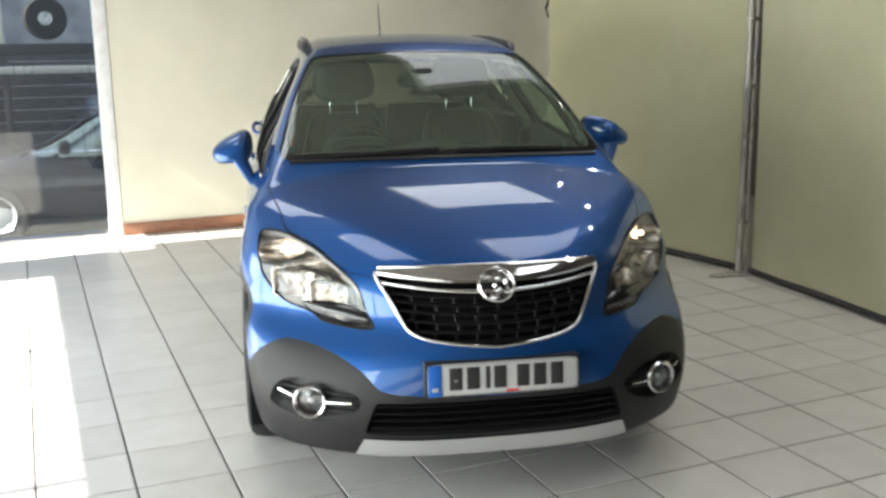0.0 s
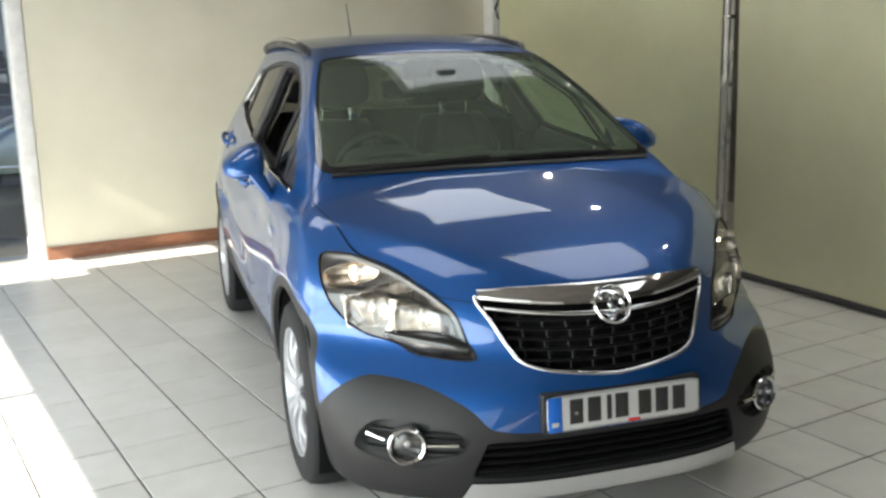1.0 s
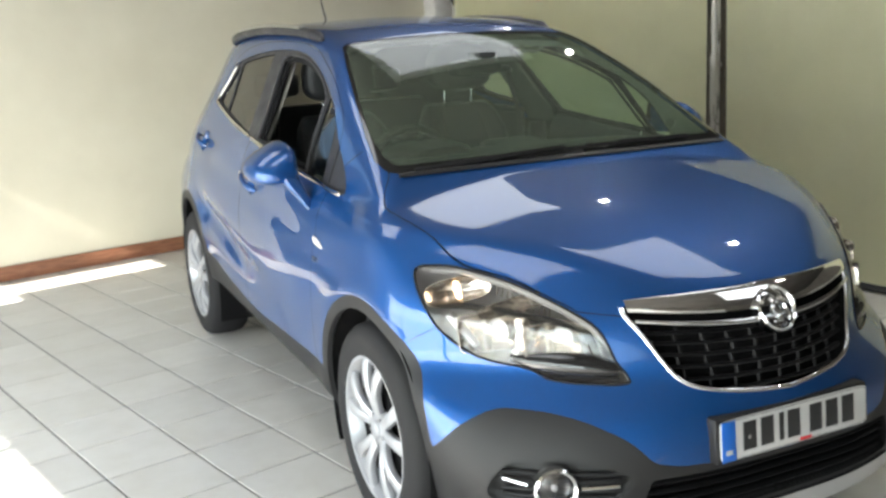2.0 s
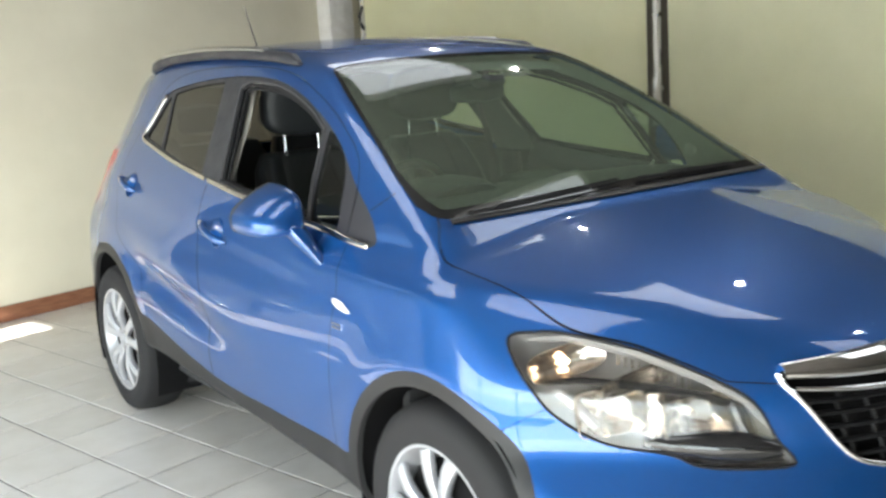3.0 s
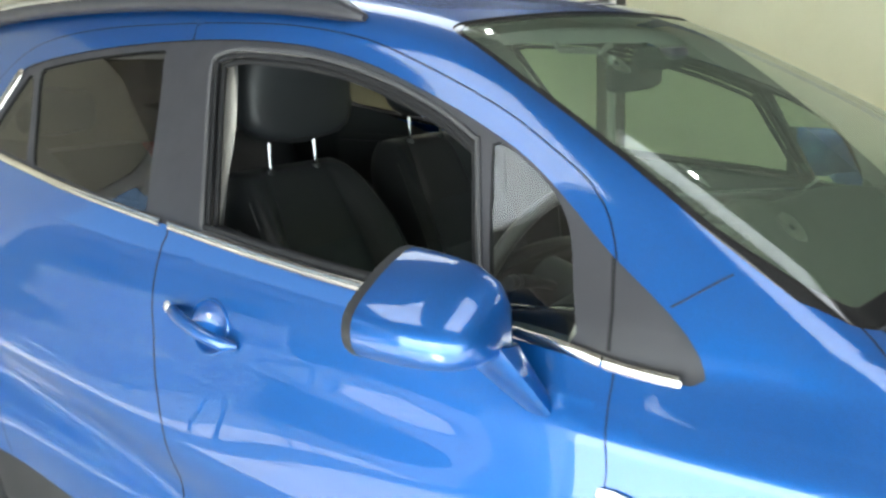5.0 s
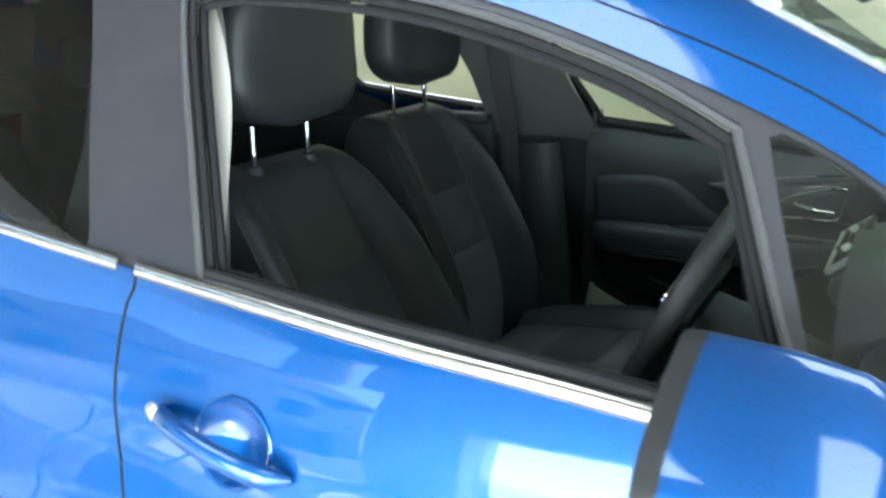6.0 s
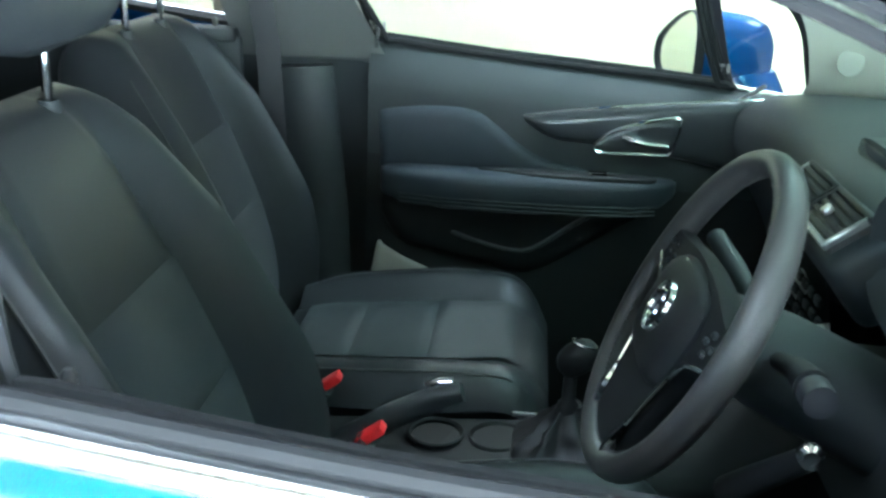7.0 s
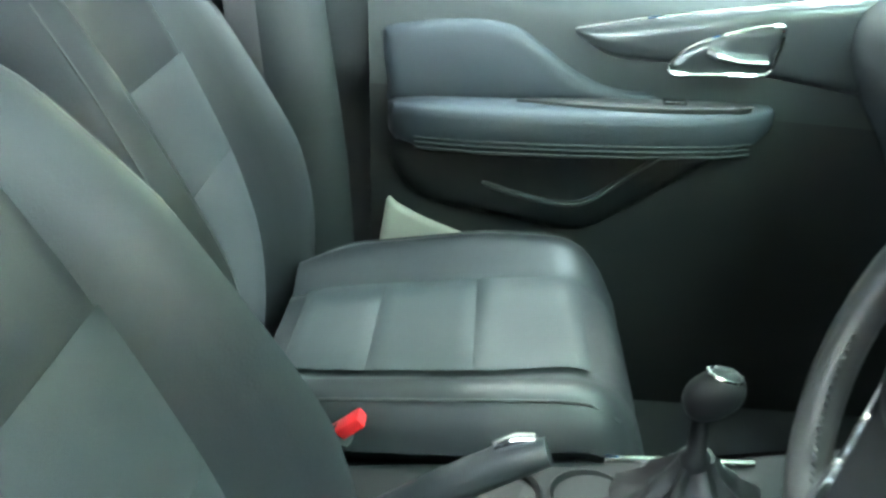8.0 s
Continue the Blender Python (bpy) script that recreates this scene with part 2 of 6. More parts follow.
def tube(pts, radius, steps=10, closed=False, flat=None, up=(0, 0, 1)):
    """A bar along a line of points; flat=(a, b) gives an elliptic section, radius may be a list."""
    p = [Vector(q) for q in pts]
    rings = []
    for i, q in enumerate(p):
        a = p[(i - 1) % len(p)] if closed or i else p[0]
        b = p[(i + 1) % len(p)] if closed or i < len(p) - 1 else p[-1]
        d = (b - a).normalized()
        s = d.cross(Vector(up))
        s = s.normalized() if s.length > 1e-4 else d.orthogonal().normalized()
        w = s.cross(d).normalized()
        r = radius[i] if isinstance(radius, (list, tuple, np.ndarray)) else radius
        ra, rb = (r * flat[0], r * flat[1]) if flat else (r, r)
        rings.append([q + s * ra * math.cos(2 * math.pi * k / steps) + w * rb * math.sin(2 * math.pi * k / steps) for k in range(steps)])
    return loft(rings, caps=not closed, closed=closed)


def rounded(n, a, b, power=4.0):
    """A superellipse ring of n points with half-sizes a and b."""
    out = []
    for i in range(n):
        t = 2 * math.pi * i / n
        c, s = math.cos(t), math.sin(t)
        out.append((a * math.copysign(abs(c) ** (2 / power), c), b * math.copysign(abs(s) ** (2 / power), s)))
    return out


def slab(outline, depth, axis="x", at=0.0, bevel=0.0, segments=2):
    """A plate with a 2D outline: axis x takes (y, z), y takes (x, z), z takes (x, y)."""
    bm = bmesh.new()
    lay = {"x": lambda p, d: (d, p[0], p[1]), "y": lambda p, d: (p[0], d, p[1]), "z": lambda p, d: (p[0], p[1], d)}[axis]
    a = [bm.verts.new(lay(p, at)) for p in outline]
    b = [bm.verts.new(lay(p, at + depth)) for p in outline]
    n = len(a)
    f1, f2 = bm.faces.new(a), bm.faces.new(b)
    for i in range(n):
        bm.faces.new((a[i], a[(i + 1) % n], b[(i + 1) % n], b[i]))
    bmesh.ops.recalc_face_normals(bm, faces=bm.faces)
    if bevel:
        edges = [e for e in bm.edges if (e.verts[0] in a) == (e.verts[1] in a)]
        bmesh.ops.bevel(bm, geom=edges, offset=bevel, segments=segments, profile=0.5, affect="EDGES")
    return bm


def thing(name, label, category, at=(0, 0, 0), kind="", group=""):
    ob = new(name)
    ob.location = at
    ob.empty_display_size = 0.1
    return tagged(ob, label, category, group, kind)


def curve(*pts, soft=0.0):
    """A smooth function through a few (x, y) knots; soft evens out its bends."""
    xs = np.array([p[0] for p in pts], float)
    ys = np.array([p[1] for p in pts], float)
    d = np.diff(ys) / np.diff(xs)
    m = np.concatenate(([d[0]], (d[1:] * np.diff(xs)[:-1] + d[:-1] * np.diff(xs)[1:]) / (xs[2:] - xs[:-2]), [d[-1]]))
    t = np.linspace(xs[0], xs[-1], 3000)
    i = np.clip(np.searchsorted(xs, t, side="right") - 1, 0, len(xs) - 2)
    h = xs[i + 1] - xs[i]
    s = (t - xs[i]) / h
    v = ys[i] * (1 + 2 * s) * (1 - s) ** 2 + ys[i + 1] * s * s * (3 - 2 * s) + h * (m[i] * s * (1 - s) ** 2 + m[i + 1] * s * s * (s - 1))
    if soft:
        k = int(3 * soft / (t[1] - t[0]))
        bell = np.exp(-.5 * ((np.arange(-k, k + 1) * (t[1] - t[0])) / soft) ** 2)
        wide = np.concatenate((v[0] + (v[1] - v[0]) * np.arange(-k, 0), v, v[-1] + (v[-1] - v[-2]) * np.arange(1, k + 1)))
        v = np.convolve(wide, bell / bell.sum(), "valid")
    return lambda q: np.interp(q, t, v)


def step(a, b, q):
    s = np.clip((q - a) / (b - a), 0, 1)
    return s * s * (3 - 2 * s)


def smax(a, b, k):
    h = np.maximum(k - np.abs(a - b), 0) / k
    return np.maximum(a, b) + h * h * h * k / 6


def smin(a, b, k):
    return -smax(-a, -b, k)


side_z = curve((.10, .79), (.25, .835), (.35, .856), (.5, .872), (.62, .879), (.72, .878), (.8, .871), (.868, .861), (.95, .846),
               (1.02, .828), (1.08, .807), (1.13, .784), (1.20, .744), (1.284, .692), (1.4, .624), (1.5, .568), (1.65, .475), soft=.02)
side_y = curve((-1.0, -.06), (-.6, -.03), (-.3, -.012), (0, -.004), (.44, 0), (1.2, .005), (2.2, .008), (2.6, .0), (3.0, -.05), (3.45, -.135), soft=.08)
nose_z = curve((.05, .10), (.17, .05), (.25, .03), (.35, .010), (.45, 0), (.56, .004), (.65, .03), (.72, .052), (.8, .088), (.86, .125), (.93, .19), (1.05, .36), (1.3, .9), soft=.012)
nose_c = curve((.1, .0), (.42, .02), (.55, .30), (.65, .64), (.8, .62), (.9, .72), (1.3, .72))
hood_y = curve((-1.1, .60), (-.95, .72), (-.85, .797), (-.76, .852), (-.65, .906), (-.5, .965), (-.3, 1.024), (-.1, 1.066), (.1, 1.102), (.3, 1.13), (1, 1.14), (4, 1.16), soft=.06)
hood_c = curve((-1, .115), (-.6, .100), (-.2, .072), (.15, .030), (.4, 0), (4, 0), soft=.08)
roof_y = curve((.3, 1.39), (.7, 1.500), (.93, 1.558), (1.2, 1.609), (1.5, 1.638), (1.8, 1.648), (2.2, 1.642), (2.6, 1.614), (2.9, 1.572), (3.15, 1.515), (3.6, 1.39), soft=.08)
tail_z = curve((.05, -.12), (.2, -.06), (.35, -.01), (.5, .02), (.65, .02), (.72, -.02), (.9, -.03), (1.1, -.045), (1.3, -.09), (1.7, -.2))
crease_u = curve((-1.0, .55), (-.7, .52), (-.5, .478), (-.24, .409), (.1, .304), (.3, .26), (4, .26), soft=.04)
CREASE = .07
WHEEL_Y = (0.0, 2.555)


def fold(q, soft):
    """0 below 0, q above it, with a small rounding."""
    return .5 * (q + np.sqrt(q * q + soft * soft))


def side_w(y, z):
    w = side_z(z) + side_y(y) * (1 - .5 * step(1.1, 1.5, z) * step(1.5, .5, y))
    w = w - .055 * step(.85, .2, y) * step(.95, 1.06, z) * (1 - step(1.15, 1.5, z))
    for c in WHEEL_Y:
        r = np.hypot(y - c, z - .345)
        w = w + .010 * np.exp(-((r - .44) / .085) ** 2) * step(1.0, .75, z)
    # the sills tuck under between the wheels
    low = z - .05 * (y - .5)
    w = w - .20 * step(.345, .23, low) * step(.36, .50, y) * step(2.20, 2.06, y)
    # the rear corners draw in above the bumper
    w = w - .085 * step(2.55, 3.35, y) * step(.80, 1.10, z)
    # the rising blade across the lower doors
    b = .595 + .175 * step(.95, 2.45, y)
    on = step(.95, 1.75, y) * step(2.32, 2.06, y)
    w = w - .030 * on * np.exp(-((z - b) / .058) ** 2) + .005 * on * np.exp(-((z - b - .12) / .07) ** 2) + .003 * on * np.exp(-((z - b + .11) / .05) ** 2)
    # the shoulder crease through the handles
    c = .93 + .10 * step(.3, 2.4, y)
    w = w - .006 * step(.5, .9, y) * np.exp(-((z - c + .05) / .05) ** 2)
    return w


def field(x, y, z):
    """Below 0 inside the car's outer skin."""
    u = np.abs(x)
    side = u - side_w(y, z)
    side = side / np.where(z > 1.1, 1.16, 1.02)
    nose = -.885 + nose_z(z) + .62 * u ** 3 + nose_c(z) * u * u / (1 + 1.9 * u * u) - y
    nose = nose / np.sqrt(1 + (1.86 * u * u + nose_c(z) * u) ** 2)
    hood = z - hood_y(y) + hood_c(y) * u * u + CREASE * fold(u - crease_u(y), .012) * step(.25, .0, y) * step(-.95, -.55, y)
    s = (y - .08) * .886 + (z - 1.103) * .463
    ws = (z - 1.103) * .886 - (y - .08 - .13 * u * u) * .463 - .06 * s * (.96 - s)
    roof = z - roof_y(y) + .10 * u * u
    back = (y - 3.13) * .9 + (z - 1.5) * .43 + .14 * u * u
    tail = (y - 3.36 - tail_z(z) + .26 * u * u + .35 * u ** 6)
    f = smax(nose, hood * .97, .05)
    f = smax(f, side, .09)
    g = smax(smax(ws, roof, .04), back, .06)
    g = np.maximum(smax(g, side, .09), 1.0 - z)
    f = smin(f, g, .0006 + .0114 * step(.75, .40, y))
    f = smax(f, tail, .09)
    return smax(f, .19 - z, .06)


# ---- the room ----
BACK = 4.97      # v of the back wall's face
CORNER = -0.92   # u at which the back wall ends and the shop window begins
LEFT = -3.9      # u of the glazed street wall
FRONT = -6.5     # v of the wall behind the entrance
RIGHT = 5.2
HIGH = 3.02      # underside of the ceiling


def room_box(u0, u1, v0, v1, z0, z1, bevel=0.004):
    """A block in the room's axes."""
    bm = box((u1 - u0, v1 - v0, z1 - z0), bevel=bevel)
    bmesh.ops.transform(bm, matrix=Matrix.Translation(room((u0 + u1) / 2, (v0 + v1) / 2, (z0 + z1) / 2)) @ Matrix.Rotation(TURN, 4, "Z"), verts=bm.verts)
    return bm


def setting(name, bm, mat, label, category):
    return tagged(part(name, bm, mat), label, category, kind="structure")


ground_mat = material("grey_concrete", (0.17, 0.165, 0.155), 0.9)
vary(ground_mat, 6, (0.15, 0.146, 0.138), (0.18, 0.176, 0.167), detail=4)
bump(ground_mat, 120, 0.1, 0.002)
setting("ground", room_box(-400, 400, -400, 400, -0.70, -0.50, 0), ground_mat, "grey concrete yard around the building", "ground")
floor = setting("floor", room_box(LEFT - 0.1, RIGHT, FRONT, BACK + 0.25, -0.55, -0.004, 0), GROUT, "pale square ceramic tiles with dark grout joints", "floor")
setting("wall_back", room_box(CORNER, RIGHT + 0.2, BACK, BACK + 0.22, 0, HIGH), WALL, "cream painted plaster wall", "wall")
# right and front walls are unseen additions; their dark colour dims the car's nose
setting("wall_right", room_box(RIGHT, RIGHT + 0.2, FRONT, BACK, 0, HIGH), DIM_WALL, "unseen wall added to close the room, coloured dark to dim its bounce", "wall")
setting("wall_front", room_box(LEFT, RIGHT + 0.2, FRONT - 0.2, FRONT, 0, HIGH), DIM_WALL, "unseen wall added to close the room, coloured dark to dim its bounce", "wall")
setting("ceiling", room_box(LEFT - 0.2, RIGHT + 0.2, FRONT - 0.2, BACK + 0.35, HIGH, HIGH + 0.2), CEILING, "plain brownish ceiling boards", "ceiling")
setting("baseboard", room_box(CORNER, RIGHT, BACK - 0.022, BACK - 0.001, 0, 0.105, 0.005), SKIRTING, "brown varnished wooden skirting along the wall", "skirting")
# the street side: a glazed wall under a deep header, with a tall slot by the back corner
reach = math.tan(radians(SUN_HIGH))
# unseen header and slot heights, worked back from where the sun should fall
h_main, h_back, h_slot = (-1.34 - LEFT) * reach, (-0.56 - LEFT) * reach, (0.5 - LEFT) * reach
h_slot = min(h_slot, HIGH - 0.02)
h_back = min(h_back, HIGH - 0.04)
left_wall = thing("wall_left", "glazed street front with white frames", "wall", kind="structure")
for u0, u1, v0, v1, z0, z1 in ((LEFT - .2, LEFT, FRONT, 3.6, h_main, HIGH), (LEFT - .2, LEFT, 3.6, 4.28, 0, HIGH), (LEFT - .2, LEFT, 4.28, 4.5, h_back, HIGH),
                               (LEFT - .2, LEFT, 4.5, 4.8, h_slot, HIGH), (LEFT - .2, LEFT, 4.8, BACK + .25, h_back, HIGH)):
    part("header" if z0 > 0 else "pier", room_box(u0, u1, v0, v1, z0, z1), WALL, left_wall)
for v in (-5.4, -3.6, -1.8, 0.0, 1.8):
    part("window_frame", room_box(LEFT - .12, LEFT - .07, v - .025, v + .025, 0, h_main), WHITE_PAINT, left_wall)
pane = part("pane", room_box(LEFT - .102, LEFT - .096, FRONT, 3.6, 0.02, h_main, 0), SHOP_GLASS, left_wall)
pane.visible_shadow = False
day = new("window_daylight", bpy.data.lights.new("window_daylight", "AREA"))
day.data.shape, day.data.size, day.data.size_y = "RECTANGLE", 7.2, h_main - .1
day.data.energy, day.data.color = 66.0, (0.90, 0.96, 1.0)
day.matrix_world = look(room(LEFT - .16, -0.1, h_main / 2 + .02), room(LEFT + 3, -0.1, h_main / 2))
# the shop window beside the back wall
shop = thing("window_1", "floor-to-ceiling shop window in a white frame", "window", kind="structure")
part("window_frame", room_box(CORNER - .105, CORNER - .003, BACK - .01, BACK + .20, 0, HIGH), WHITE_PAINT, shop, "white painted upright beside the pane")
part("window_sill", room_box(LEFT, CORNER - .11, BACK + .03, BACK + .17, 0, 0.035), SATIN, shop, "worn aluminium threshold")
part("window_frame", room_box(LEFT, CORNER - .11, BACK + .06, BACK + .12, HIGH - .15, HIGH), WHITE_PAINT, shop)
pane = part("pane", room_box(LEFT, CORNER - .106, BACK + .092, BACK + .098, 0.036, HIGH - .152, 0), SHOP_GLASS, shop)
pane.visible_shadow = False
setting("pilaster", room_box(3.18, 3.45, BACK - .16, BACK - .003, 0, HIGH), WHITE_PAINT, "white boxed pipe column against the wall", "column")


def sheet_screen(name, p0, p1, sag, top, seed):
    """A vinyl sheet hung between two posts, hardly touching the floor, with shallow folds."""
    rng = random.Random(seed)
    a, b = Vector((*p0, 0)), Vector((*p1, 0))
    n = 90
    side = (b - a).cross(Vector((0, 0, 1))).normalized()
    ph = [rng.uniform(0, 6) for _ in range(4)]
    bm = bmesh.new()
    rows = []
    for j in range(26):
        s = j / 25
        z = 0.05 + (top - 0.05) * s
        row = []
        for i in range(n + 1):
            t = i / n
            w = sag * math.sin(math.pi * t) * (1 - .4 * s) + .010 * math.sin(9 * t + ph[0] + s) + .006 * math.sin(21 * t + ph[1] - 2 * s) + .012 * math.sin(2.2 * s + 4 * t + ph[2])
            p = a + (b - a) * t + side * w
            row.append(bm.verts.new((p.x, p.y, z)))
        rows.append(row)
    for r0, r1 in zip(rows, rows[1:]):
        for i in range(n):
            bm.faces.new((r0[i], r0[i + 1], r1[i + 1], r1[i]))
    bmesh.ops.solidify(bm, geom=bm.faces, thickness=0.003)
    return bm


screen = thing("screen", "pale green vinyl sheet screen hung from poles", "screen", (2.45, 2.25, 0))
for p0, p1, sag, seed in (((2.47, 2.16), (2.816, -0.3), .01, 1), ((1.60, 4.20), (2.43, 2.30), -.02, 2)):
    bm = sheet_screen("sheet", p0, p1, sag, 2.04, seed)
    bmesh.ops.translate(bm, vec=(-2.45, -2.25, 0), verts=bm.verts)
    part("sheet", bm, SHEET, screen)
    d = Vector((p1[0] - p0[0], p1[1] - p0[1], 0))
    a = Vector((p0[0] - 2.45, p0[1] - 2.25, 0))
    part("hem_bar", tube([a + d * t + Vector((0, 0, 0.028)) for t in (0.0, .25, .5, .75, 1.0)], 0.022, 8), IRON, screen, "dark bar weighting the hem")


def screen_post(x, y, top):
    post = thing("screen_post", "slim grey metal stand post with a flat foot", "stand", (x, y, 0), group="screen posts")
    part("pole", turned([(0.022, 0.02), (0.022, 1.25), (0.026, 1.26), (0.026, 1.34), (0.019, 1.35), (0.019, top)], 20), POLE, post)
    part("pole", turned([(0.012, 0.02), (0.012, top)], 14, at=(0.066, 0.034, 0)), POLE, post)
    for z in (0.35, 1.28, 1.72):
        part("clamp", box((0.105, 0.04, 0.03), (0.033, 0.017, z), 0.006, Matrix.Rotation(radians(27), 3, "Z")), CHROME if z > 1.7 else POLE, post)
    part("foot", slab([(-.21, -.10), (-.24, -.06), (-.05, .05), (.06, .14), (.12, .10), (.10, -.06), (.02, -.10)], 0.018, "z", 0.001, 0.004), POLE, post, "flat grey steel foot plate")
    return post


screen_post(2.40, 2.20, 2.10)
far_post = screen_post(1.63, 4.28, 2.10)
part("bracket", tube([(0.02, 0, 1.75), (-.03, -.02, 1.80), (-.05, -.03, 1.86), (-.02, -.03, 1.93)], 0.012, 8), IRON, far_post, "dark curved clamp hook")

# ceiling light panels and round lamps
PANEL_LIGHT = glow("lit_diffuser", (0.88, 0.94, 1.0), 0.56)
LAMP_LIGHT = glow("lamp_glow", (1.0, 0.95, 0.85), 160.0)


def ceiling_panel(x, y):
    p = thing("ceiling_light", "square lit ceiling panel in a white frame", "ceiling light", (x, y, HIGH - .02), group="ceiling panels")
    p.rotation_euler = (0, 0, TURN)
    part("diffuser", box((1.12, 1.12, .012), (0, 0, 0.004), 0.002), PANEL_LIGHT, p)
    for dx, dy, sx, sy in ((0, .585, 1.22, .05), (0, -.585, 1.22, .05), (.585, 0, .05, 1.12), (-.585, 0, .05, 1.12)):
        part("frame", box((sx, sy, .026), (dx, dy, 0.003), 0.003), WHITE_PAINT, p)


for x, y in ((0.70, 2.38), (1.15, 0.18), (1.65, -2.0), (-1.75, 1.85), (-1.25, -0.35)):
    ceiling_panel(x, y)


def round_lamp(x, y, lit):
    d = thing("downlight", "round recessed ceiling lamp with a metal rim", "ceiling light", (x, y, HIGH - .03), group="downlights")
    part("rim", turned([(.11, .028), (.115, .01), (.10, .0), (.085, .004), (.08, .027)], 28), SATIN, d)
    part("bulb", turned([(.0005, .004), (.015, .006), (.024, .013), (.027, .027)], 20), LAMP_LIGHT if lit else IRON, d)
    part("reflector", turned([(.027, .024), (.05, .021), (.07, .012), (.082, .004), (.084, .008), (.05, .027)], 24), SATIN, d)


for x, y, lit in ((2.2, 0.6, True), (2.0, 3.6, True), (1.85, 2.1, True), (2.35, -0.9, True), (2.9, .1, False), (2.75, 1.6, False), (2.6, 3.0, False)):
    round_lamp(x, y, lit)


# ---- the car: one outer skin, cut into its panels ----
def grad(p, h=0.0015):
    g = np.stack([field(*(p + h * e).T) - field(*(p - h * e).T) for e in np.eye(3)], 1) / (2 * h)
    return g


def skin(lo, hi, h):
    """A net over the zero level of the field, drawn onto it."""
    ax = [np.arange(a, b + h, h) for a, b in zip(lo, hi)]
    nx, ny, nz = (len(a) for a in ax)
    F = np.empty((nx, ny, nz))
    Y, Z = np.meshgrid(ax[1], ax[2], indexing="ij")
    half = {}
    for i, x in enumerate(ax[0]):
        key = round(abs(x), 5)
        if key not in half:
            half[key] = field(np.full_like(Y, x), Y, Z)
        F[i] = half[key]
    s = F < 0
    cells = np.zeros((nx - 1, ny - 1, nz - 1), bool)
    n = np.zeros(cells.shape, int)
    for d in np.ndindex(2, 2, 2):
        n += s[d[0]:nx - 1 + d[0], d[1]:ny - 1 + d[1], d[2]:nz - 1 + d[2]]
    cells = (n > 0) & (n < 8)
    ids = np.full(cells.shape, -1)
    ids[cells] = np.arange(cells.sum())
    c = np.argwhere(cells)
    verts = np.array(lo) + (c + 0.5) * h
    for _ in range(6):
        f, g = field(*verts.T), grad(verts)
        stepv = -(f / np.maximum((g * g).sum(1), .2))[:, None] * g
        verts += np.clip(stepv, -h * .6, h * .6)
    quads = []
    for a in range(3):
        b, e = (a + 1) % 3, (a + 2) % 3
        sl0 = [slice(None)] * 3
        sl1 = [slice(None)] * 3
        sl0[a], sl1[a] = slice(0, -1), slice(1, None)
        ch = s[tuple(sl0)] != s[tuple(sl1)]
        i = np.argwhere(ch)
        i = i[(i[:, b] > 0) & (i[:, e] > 0) & (i[:, b] < ids.shape[b]) & (i[:, e] < ids.shape[e])]
        eb, ee = np.eye(3, dtype=int)[b], np.eye(3, dtype=int)[e]
        q = [ids[tuple((i - o).T)] for o in (eb + ee, ee, 0 * eb, eb)]
        q = np.stack(q, 1)
        out = s[tuple(i.T)]
        q[~out] = q[~out][:, ::-1]
        quads.append(q)
    q = np.concatenate(quads)
    d0 = np.linalg.norm(verts[q[:, 0]] - verts[q[:, 2]], axis=1)
    d1 = np.linalg.norm(verts[q[:, 1]] - verts[q[:, 3]], axis=1)
    w = (d0 <= d1)[:, None]
    return verts, np.concatenate([np.where(w, q[:, [0, 1, 2]], q[:, [0, 1, 3]]), np.where(w, q[:, [0, 2, 3]], q[:, [1, 2, 3]])])


class Shell:
    """Vertices of the skin, growing as it is cut."""

    def __init__(self, verts, tris):
        self.v, self.t = verts, tris

    def cut(self, tris, s):
        """Splits triangles along s = 0: those below, those above."""
        val = np.full(len(self.v), 1.0)
        used = np.unique(tris)
        val[used] = s(self.v[used])
        val[np.abs(val) < 1e-5] = 1e-5
        neg = val < 0
        k = neg[tris].sum(1)
        low, high, mixed = tris[k == 3], tris[k == 0], tris[(k > 0) & (k < 3)]
        if len(mixed) == 0:
            return low, high
        # turn each so that its odd corner comes first
        odd = np.where(k[(k > 0) & (k < 3)] == 1, True, False)
        isodd = neg[mixed] == odd[:, None]
        r = isodd.argmax(1)
        m = np.stack([mixed[np.arange(len(mixed)), (r + j) % 3] for j in range(3)], 1)
        e = np.concatenate([m[:, [0, 1]], m[:, [0, 2]]])
        es = np.sort(e, 1)
        uniq, inv = np.unique(es, axis=0, return_inverse=True)
        inv = inv.reshape(-1)
        a, b = uniq[:, 0], uniq[:, 1]
        t = val[a] / (val[a] - val[b])
        p = self.v[a] + (self.v[b] - self.v[a]) * t[:, None]
        base = len(self.v)
        self.v = np.concatenate([self.v, p])
        i1, i2 = base + inv[:len(m)], base + inv[len(m):]
        tip = np.stack([m[:, 0], i1, i2], 1)
        q1 = np.stack([i1, m[:, 1], m[:, 2]], 1)
        q2 = np.stack([i1, m[:, 2], i2], 1)
        low = np.concatenate([low, tip[odd], q1[~odd], q2[~odd]])
        high = np.concatenate([high, tip[~odd], q1[odd], q2[odd]])
        return low, high


